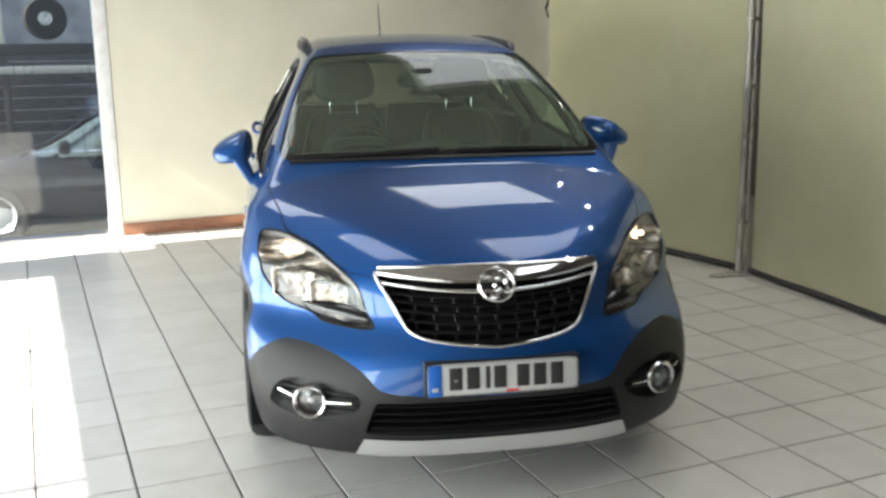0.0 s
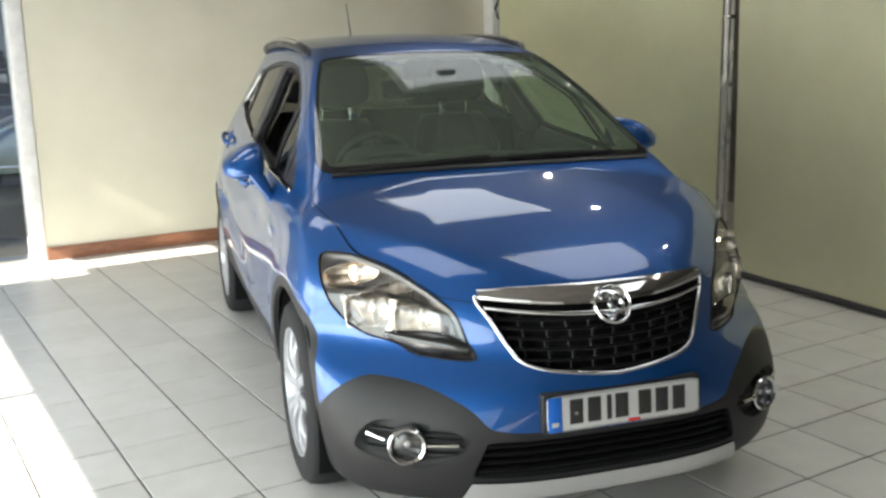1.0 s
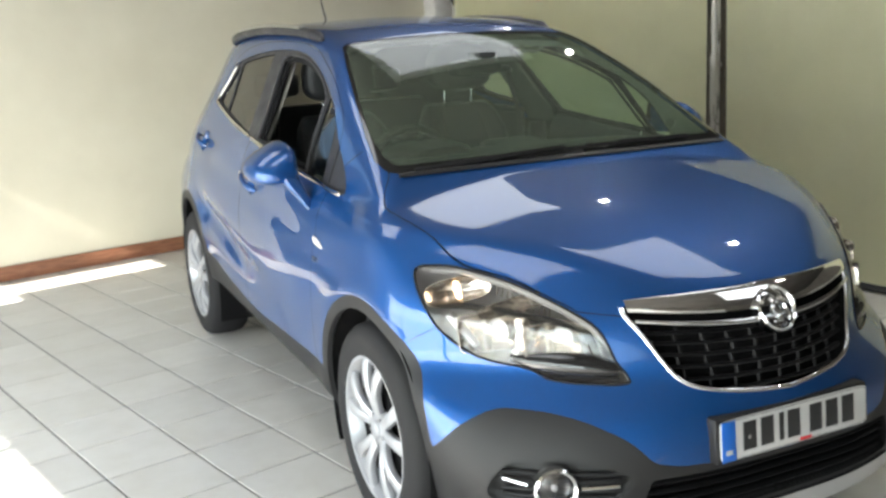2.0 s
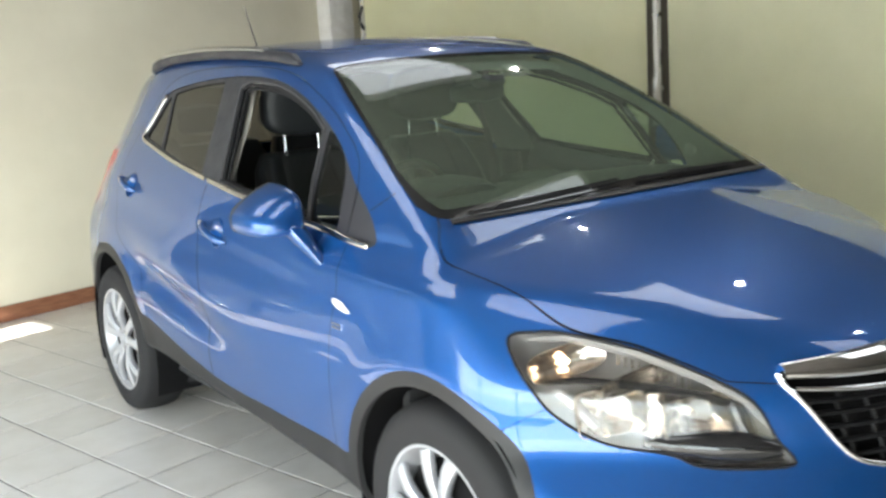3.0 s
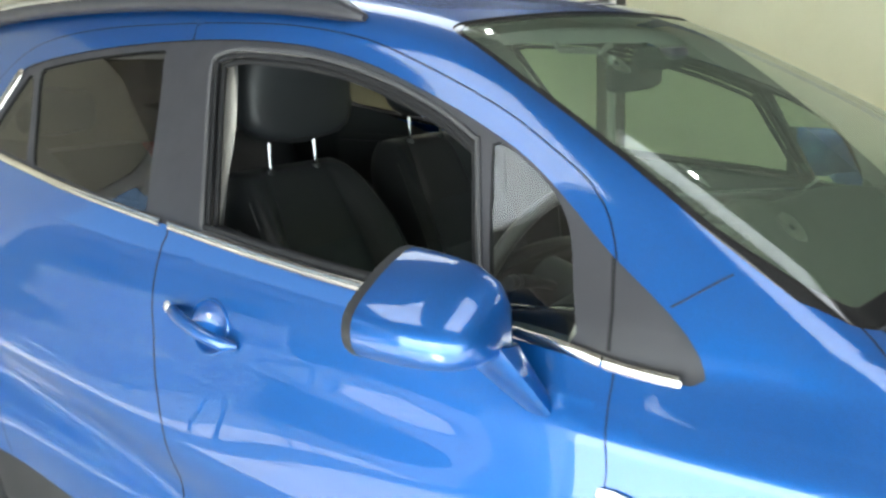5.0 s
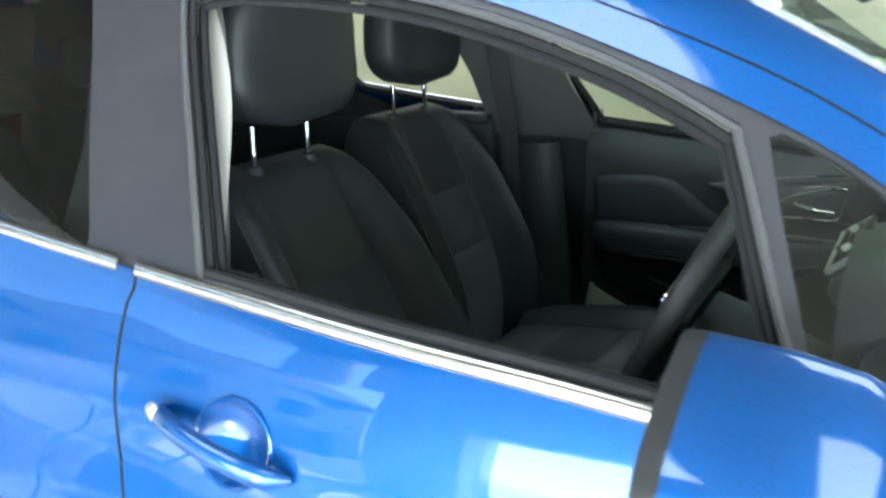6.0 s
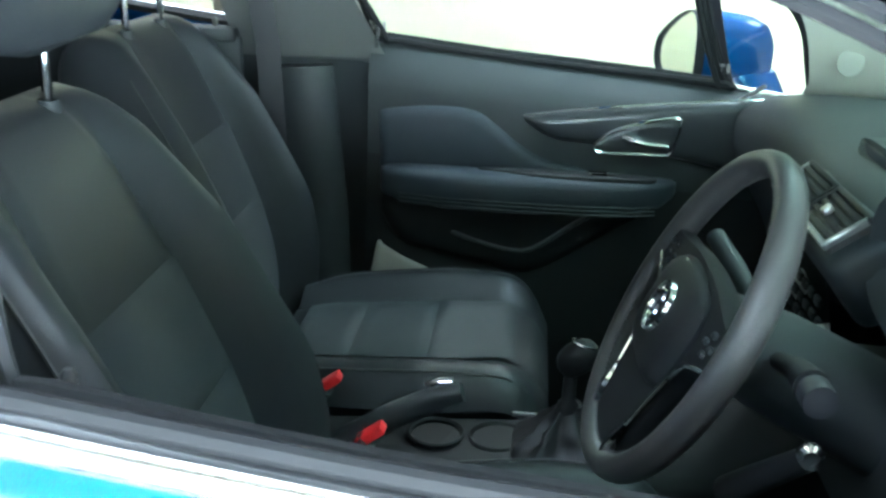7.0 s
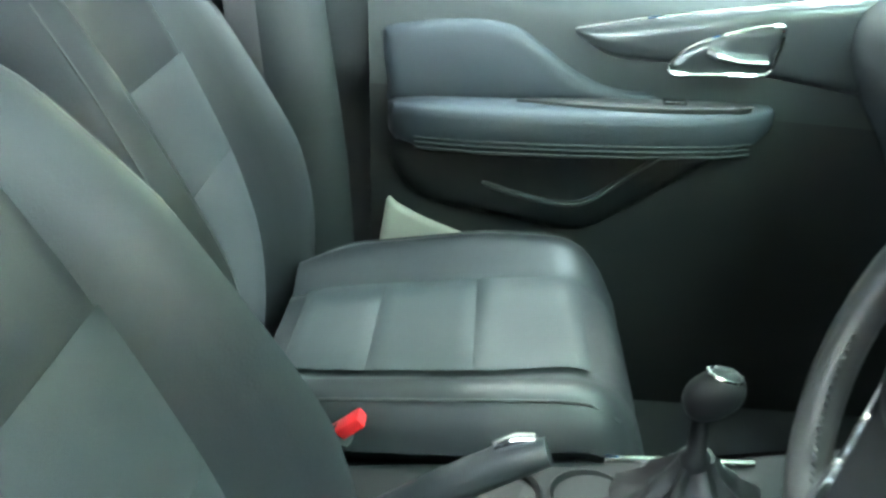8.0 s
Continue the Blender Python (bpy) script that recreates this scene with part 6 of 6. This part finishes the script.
part("stalk", tube([wheel_c + Vector((-.055, -.085, -.02)), wheel_c + Vector((-.12, -.085, .002)), wheel_c + Vector((-.176, -.080, .014))], [.009, .012, .016], 14), CONSOLE, sw, "black column stalk with a knurled end")
part("stalk_end", turned([(.0005, .004), (.012, .003), (.0145, 0), (.0145, -.022), (.0005, -.022)], 24, "x", tuple(wheel_c + Vector((-.182, -.079, .015)))), TRIM, sw)
part("stalk", tube([wheel_c + Vector((.055, -.085, -.01)), wheel_c + Vector((.11, -.07, .01)), wheel_c + Vector((.165, -.055, .03))], [.009, .013, .011], 12), SOFT, sw)
part("ignition_lock", tube([(-.425, .880, .925), (-.450, .868, .955), (-.505, .840, 1.015)], [.017, .014, .011], 14), CONSOLE, sw)
part("lock_ring", turned([(.007, -.003), (.012, .0), (.012, .005), (.007, .007)], 24, "x", (-.507, .839, 1.017)), CHROME, sw)
part("knee_panel", loft([[(-.345 + p, y, z + q) for p, q in rounded(20, .20, h, 5)] for y, z, h in ((.50, .88, .10), (.70, .90, .085), (.735, .90, .07))]), SOFT, dash)

# centre console
rings = []
for y, w, z in ((.58, .13, .90), (.70, .125, .80), (.80, .12, .735), (.95, .115, .715), (1.20, .11, .700), (1.40, .105, .690), (1.62, .10, .66)):
    rings.append([(p, y, z - .22 + q) for p, q in rounded(28, w, .22, 7)])
console = part("centre_console", loft(rings), CONSOLE, CAR, "black centre console")
rings = []
for a, b, z, fold in ((.066, .080, .712, .02), (.061, .070, .724, .12), (.048, .054, .734, .20), (.042, .046, .744, .12), (.036, .038, .753, .22), (.025, .027, .764, .14), (.018, .019, .776, .06), (.015, .016, .784, 0)):
    rings.append([(p * (1 + fold * math.cos(k * math.pi / 3 + z * 40)), .985 + q * (1 + fold * math.cos(k * math.pi / 3 + z * 40)), z) for k, (p, q) in enumerate(rounded(48, a, b, 3))])
part("gear_gaiter", loft(rings), BLACK_HIDE, console, "pleated black leather gear gaiter")
for s in (-1, 1):
    part("gaiter_trim", tube([(s * .070, .985 + t, .722) for t in np.linspace(-.08, .08, 7)], .0045, 8), CHROME, console)
part("gear_stick", turned([(.014, .770), (.016, .778), (.015, .786), (.010, .792), (.009, .845)], 16, at=(-.004, .988, 0)), BLACK_HIDE, console)
rings = []
for t in np.linspace(0, 1, 12):
    k = math.sin(math.pi * (.06 + .90 * t)) ** .6
    rings.append([(-.006 + p * k, .988 - .016 * t + q * k, .832 + .054 * t) for p, q in rounded(18, .021, .028, 2.4)])
part("gear_knob", loft(rings), BLACK_HIDE, console, "gloss black gear knob with a chrome cap")
part("knob_cap", tube([(-.006 + .012 * math.cos(a), .972 + .017 * math.sin(a), .8805 + .005 * math.sin(a)) for a in np.linspace(0, 2 * math.pi, 25)[:-1]], .0022, 6, closed=True), CHROME, console)
part("handbrake", tube([(-.045, 1.33, .690), (-.045, 1.29, .728), (-.044, 1.23, .768), (-.043, 1.17, .800), (-.043, 1.135, .812)], [.020, .020, .019, .019, .014], 14), CLOTH, console, "black leather handbrake lever")
part("handbrake_button", tube([(-.043, 1.185, .815), (-.043, 1.165, .824), (-.043, 1.148, .826)], [.008, .009, .007], 10), CHROME, console)
for x, y, z in ((.062, 1.346, .752), (-.128, 1.252, .782)):
    st = part("belt_buckle", tube([(x, y + .09, z - .12), (x, y + .03, z - .04), (x, y, z - .004)], [.020, .024, .023], 12, flat=(.55, 1), up=(1, 0, 0)), SOFT, console)
    part("buckle_button", box((.024, .042, .014), (x, y - .004, z + .004), .003, Matrix.Rotation(radians(-38), 3, "X")), RED, console, "red belt release button")
for y in (1.085, 1.175):
    part("cup_holder", turned([(.040, 0), (.043, .006), (.040, .008), (.036, .004), (.034, -.06), (.0005, -.062)], 28, at=(.025, y, .702)), MESH_BLACK, console)
# inside mirror and visors
im = part("inside_mirror", loft([[(-.0 + p, .865 + y, 1.415 + q) for p, q in rounded(24, .118 * k, .034 * k, 4)] for y, k in ((-.025, .8), (-.008, 1), (.004, 1), (.008, .94))]), SOFT, CAR, "black interior mirror")
part("mirror_stem", tube([(0, .845, 1.425), (0, .835, 1.455), (0, .84, 1.485)], .010, 8), SOFT, im)
part("sensor_box", loft([[(p, .80 + q, z) for p, q in rounded(20, a, b, 4)] for a, b, z in ((.045, .05, 1.475), (.05, .055, 1.45), (.035, .04, 1.43))]), SOFT, im)
for s in (-1, 1):
    part("sun_visor", box((.36, .13, .014), (s * .27, 1.075, 1.534), .006, Matrix.Rotation(radians(-12), 3, "X")), HEADLINER, CAR)
    if s > 0:
        part("grab_handle", tube([(s * .535, 1.20, 1.475), (s * .515, 1.23, 1.455), (s * .515, 1.36, 1.46), (s * .535, 1.39, 1.485)], .009, 8), BEIGE, CAR)

# how far each loose fitting sits from its drawn place
for ob in bpy.data.objects:
    kind = ob.name.split(".")[0]
    if ob.parent == CAR and kind in SETTLE:
        ob.location = ob.location + Vector(SETTLE[kind])


# ---- outside the shop window ----
BLACK_PAINT = material("black_car_paint", (0.008, 0.008, 0.010), 0.25, spec=0.3, coat=0.25)
FENCE = material("dark_weathered_boards", (0.05, 0.05, 0.055), 0.8)
vary(FENCE, 8, (0.03, 0.03, 0.034), (0.09, 0.09, 0.095), detail=6, stretch=(1, 1, 6))
BRICKISH = material("grey_rendered_wall", (0.22, 0.22, 0.23), 0.9)
vary(BRICKISH, 3, (0.17, 0.17, 0.18), (0.28, 0.28, 0.29), detail=6)


def parked_car(u, v, turn):
    """A dark saloon: lower body, glasshouse, wheels."""
    car = thing("parked_car", "black saloon car parked outside on the yard", "car", room(u, v, -.5))
    car.rotation_euler = (0, 0, TURN + radians(turn))
    rings = []
    for x, w, z0, z1 in ((-2.25, .60, .45, .70), (-2.18, .78, .30, .80), (-1.9, .86, .22, .88), (-1.2, .89, .20, .95), (-.2, .90, .20, .98), (.9, .90, .20, .99), (1.6, .87, .20, .96), (2.1, .80, .26, .90), (2.25, .62, .42, .78)):
        rings.append([(x, p, (z0 + z1) / 2 + q) for p, q in rounded(28, w, (z1 - z0) / 2, 3.6)])
    part("body", loft(rings), BLACK_PAINT, car)
    rings = []
    for z, x0, x1, w in ((.92, -1.15, 1.75, .80), (1.10, -.78, 1.45, .74), (1.33, -.40, 1.12, .66), (1.48, -.05, .80, .58), (1.51, .10, .65, .50)):
        rings.append([((x0 + x1) / 2 + q, p, z) for q, p in rounded(36, (x1 - x0) / 2, w, 4.5)])
    part("glasshouse", loft(rings), material("dark_car_glass", (0.10, 0.13, 0.125), 0.05, 0.6), car, "glass cabin of the saloon")
    for s in (-1, 1):
        part("roof_pillar", tube([(-1.12, s * .80, .95), (-.75, s * .745, 1.11), (-.36, s * .665, 1.34), (-.02, s * .585, 1.48), (.35, s * .56, 1.52), (.80, s * .60, 1.48), (1.20, s * .69, 1.31), (1.7, s * .80, .95)], .028, 8), BLACK_PAINT, car)
        part("chrome_strip", tube([(-1.0, s * .815, .985), (0, s * .835, .995), (1.5, s * .825, .985)], .010, 6), CHROME, car)
        part("door_mirror", loft([[(-.62 + q, s * .98 + p, 1.04 + z) for q, p in rounded(14, .06 * k, .09 * k, 3)] for z, k in ((-.07, .6), (-.03, 1), (.04, 1), (.07, .6))]), BLACK_PAINT, car)
        for x in (-1.38, 1.32):
            part("tyre", turned([(.20, -.09), (.29, -.10), (.32, -.08), (.325, 0), (.32, .08), (.29, .10), (.20, .09)], 32, "y", (x, s * .80, .325)), RUBBER, car)
            part("rim", turned([(.0005, .03), (.05, .05), (.15, .03), (.20, .07), (.205, 0), (.0005, -.02)] if s > 0 else [(.0005, -.03), (.05, -.05), (.15, -.03), (.20, -.07), (.205, 0), (.0005, .02)], 24, "y", (x, s * .83, .325)), ALLOY, car)
    part("roof", loft([[(.37 + q, p, z) for q, p in rounded(30, a, b, 4)] for a, b, z in ((.42, .55, 1.48), (.40, .53, 1.52), (.30, .40, 1.535))]), BLACK_PAINT, car)
    return car


parked_car(-.43, 8.22, -13.2)
fence = thing("fence", "dark weathered board fence behind the yard", "fence", room(-6, 13, -.5))
fence.rotation_euler = (0, 0, TURN)
for k in range(11):
    part("board", box((14.0, .03, .17), (0, 0, .10 + k * .185), .006), FENCE, fence)
for k in range(6):
    part("post", box((.12, .10, 2.15), (-6.6 + k * 2.6, -.06, 1.075), .01), FENCE, fence)
truck = thing("trailer", "dark flatbed trailer with a spare wheel", "trailer", room(-2.8, 11.6, -.5))
truck.rotation_euler = (0, 0, TURN)
part("bed", box((5.0, 1.6, .16), (0, 0, 2.05), .02), IRON, truck)
part("rail", box((5.0, .06, .10), (0, -.8, 1.78), .01), POLE, truck)
for x in (-2.2, -.6, 1.0, 2.3):
    part("leg", box((.09, .09, 2.0), (x, -.7, 1.0), .01), IRON, truck)
    part("stake", box((.06, .06, .9), (x, -.75, 2.55), .01), POLE, truck)
part("spare_wheel", turned([(.09, -.08), (.24, -.09), (.275, -.06), (.28, 0), (.275, .06), (.24, .09), (.09, .08)], 36, "y", (1.55, -.95, 2.45)), RUBBER, truck)
part("spare_rim", turned([(.0005, -.06), (.04, -.08), (.075, -.07), (.09, -.085), (.09, .05), (.0005, .04)], 28, "y", (1.55, -.95, 2.45)), POLE, truck)
house = thing("far_building", "grey rendered building behind the fence", "building", room(-7, 17, -.5))
house.rotation_euler = (0, 0, TURN)
part("wall", box((22, .4, 5.5), (0, 0, 2.75), .02), BRICKISH, house)
part("roof", slab([(-.6, 5.5), (2.5, 7.6), (5.6, 5.5)], 22.0, "x", -11.0), FENCE, house)
for k in range(6):
    w = part("window", box((1.1, .08, 1.2), (-8.5 + k * 3.2, -.2, 3.9), .01), GLOSS_BLACK, house)
    part("sill", box((1.25, .16, .07), (-8.5 + k * 3.2, -.24, 3.26), .01), WHITE_PAINT, house)


# a chair by the shop window, of which a leg and the frame show
chair = thing("metal_chair", "thin black metal cafe chair by the window", "chair", tuple(room(-2.26, 4.05)))
chair.rotation_euler = (0, 0, radians(30))
for x, y, lean_x, lean_y in ((.20, .20, .05, .05), (-.20, .20, -.05, .05), (.20, -.20, .05, -.05), (-.20, -.20, -.05, -.05)):
    part("leg", tube([(x + lean_x, y + lean_y, .0), (x, y, .46)], .010, 8), IRON, chair)
seat_ring = part("seat", tube([(.205 * math.cos(a), .205 * math.sin(a), .465) for a in np.linspace(0, 2 * math.pi, 33)[:-1]], .009, 8, closed=True), IRON, chair, "open ring seat with thin bars")
for x in (-.12, -.06, 0, .06, .12):
    q = math.sqrt(.205 ** 2 - x * x)
    part("seat_bar", tube([(x, -q, .466), (x, q, .466)], .005, 6), IRON, seat_ring)
part("back_hoop", tube(spline([(-.19, .20, .46), (-.20, .25, .70), (-.12, .28, .86), (0, .285, .90), (.12, .28, .86), (.20, .25, .70), (.19, .20, .46)], 5), .009, 8), IRON, chair)
for x in (-.08, 0, .08):
    part("back_bar", tube([(x, .21, .47), (x, .26, .70), (x, .283, .885)], .006, 6), IRON, chair)


# ---- floor tiles ----
nt = TILE.node_tree
info = nt.nodes.new("ShaderNodeObjectInfo")
ramp = nt.nodes.new("ShaderNodeValToRGB")
ramp.color_ramp.elements[0].color, ramp.color_ramp.elements[1].color = (.63, .615, .575, 1), (.70, .685, .645, 1)
nt.links.new(info.outputs["Random"], ramp.inputs["Fac"])
stain = node(TILE, "ShaderNodeTexNoise", Scale=5.0, Detail=7.0, Roughness=0.65)
geo = nt.nodes.new("ShaderNodeNewGeometry")
nt.links.new(geo.outputs["Position"], stain.inputs["Vector"])
mix = nt.nodes.new("ShaderNodeMix")
mix.data_type, mix.blend_type = "RGBA", "MULTIPLY"
dirt = nt.nodes.new("ShaderNodeValToRGB")
dirt.color_ramp.elements[0].position, dirt.color_ramp.elements[1].position = .30, .62
dirt.color_ramp.elements[0].color, dirt.color_ramp.elements[1].color = (.88, .87, .85, 1), (1, 1, 1, 1)
nt.links.new(stain.outputs["Fac"], dirt.inputs["Fac"])
mix.inputs["Factor"].default_value = 1.0
nt.links.new(ramp.outputs["Color"], mix.inputs["A"])
nt.links.new(dirt.outputs["Color"], mix.inputs["B"])
nt.links.new(mix.outputs["Result"], nt.nodes["Principled BSDF"].inputs["Base Color"])
rough = nt.nodes.new("ShaderNodeMapRange")
rough.inputs["To Min"].default_value, rough.inputs["To Max"].default_value = .22, .42
nt.links.new(stain.outputs["Fac"], rough.inputs["Value"])
nt.links.new(rough.outputs["Result"], nt.nodes["Principled BSDF"].inputs["Roughness"])

PITCH, U0, V0 = .345, 1.062, -.849
bm = box((PITCH - .009, PITCH - .009, .008), (0, 0, -.004), .0018, segments=1)
tile_mesh = bpy.data.meshes.new("tile")
bm.to_mesh(tile_mesh)
bm.free()
tile_mesh.materials.append(TILE)
near, rest_tiles = [], []
for i in range(-20, 16):
    for j in range(-20, 20):
        u, v = U0 + (i + .5) * PITCH, V0 + (j + .5) * PITCH
        if LEFT + .1 < u < RIGHT - .17 and FRONT + .17 < v < BACK - .10:
            p = room(u, v)
            inside = -.75 < p.x < .75 and -.6 < p.y < 3.2
            (near if -2.9 < p.x < 2.5 and -2.4 < p.y < 4.6 and not inside else rest_tiles).append((p, u, v))
near.sort(key=lambda q: abs(q[0].x) + .35 * abs(q[0].y - 1.0))
for p, u, v in near[:300]:
    t = new("tile", tile_mesh)
    t.parent = floor
    t.location, t.rotation_euler = p + Vector((0, 0, random.uniform(-.0004, .0004))), (0, 0, TURN)
vs, fs = [], []
base = [tuple(q.co) for q in tile_mesh.vertices]
polys = [tuple(q.vertices) for q in tile_mesh.polygons]
for p, u, v in near[300:] + rest_tiles:
    o = len(vs)
    for c in base:
        q = p + U * c[0] + V * c[1] + Vector((0, 0, c[2]))
        vs.append(tuple(q))
    fs += [tuple(k + o for k in f) for f in polys]
tagged(link("tile_field", vs, fs, TILE, floor, smooth=False), kind="stuff")
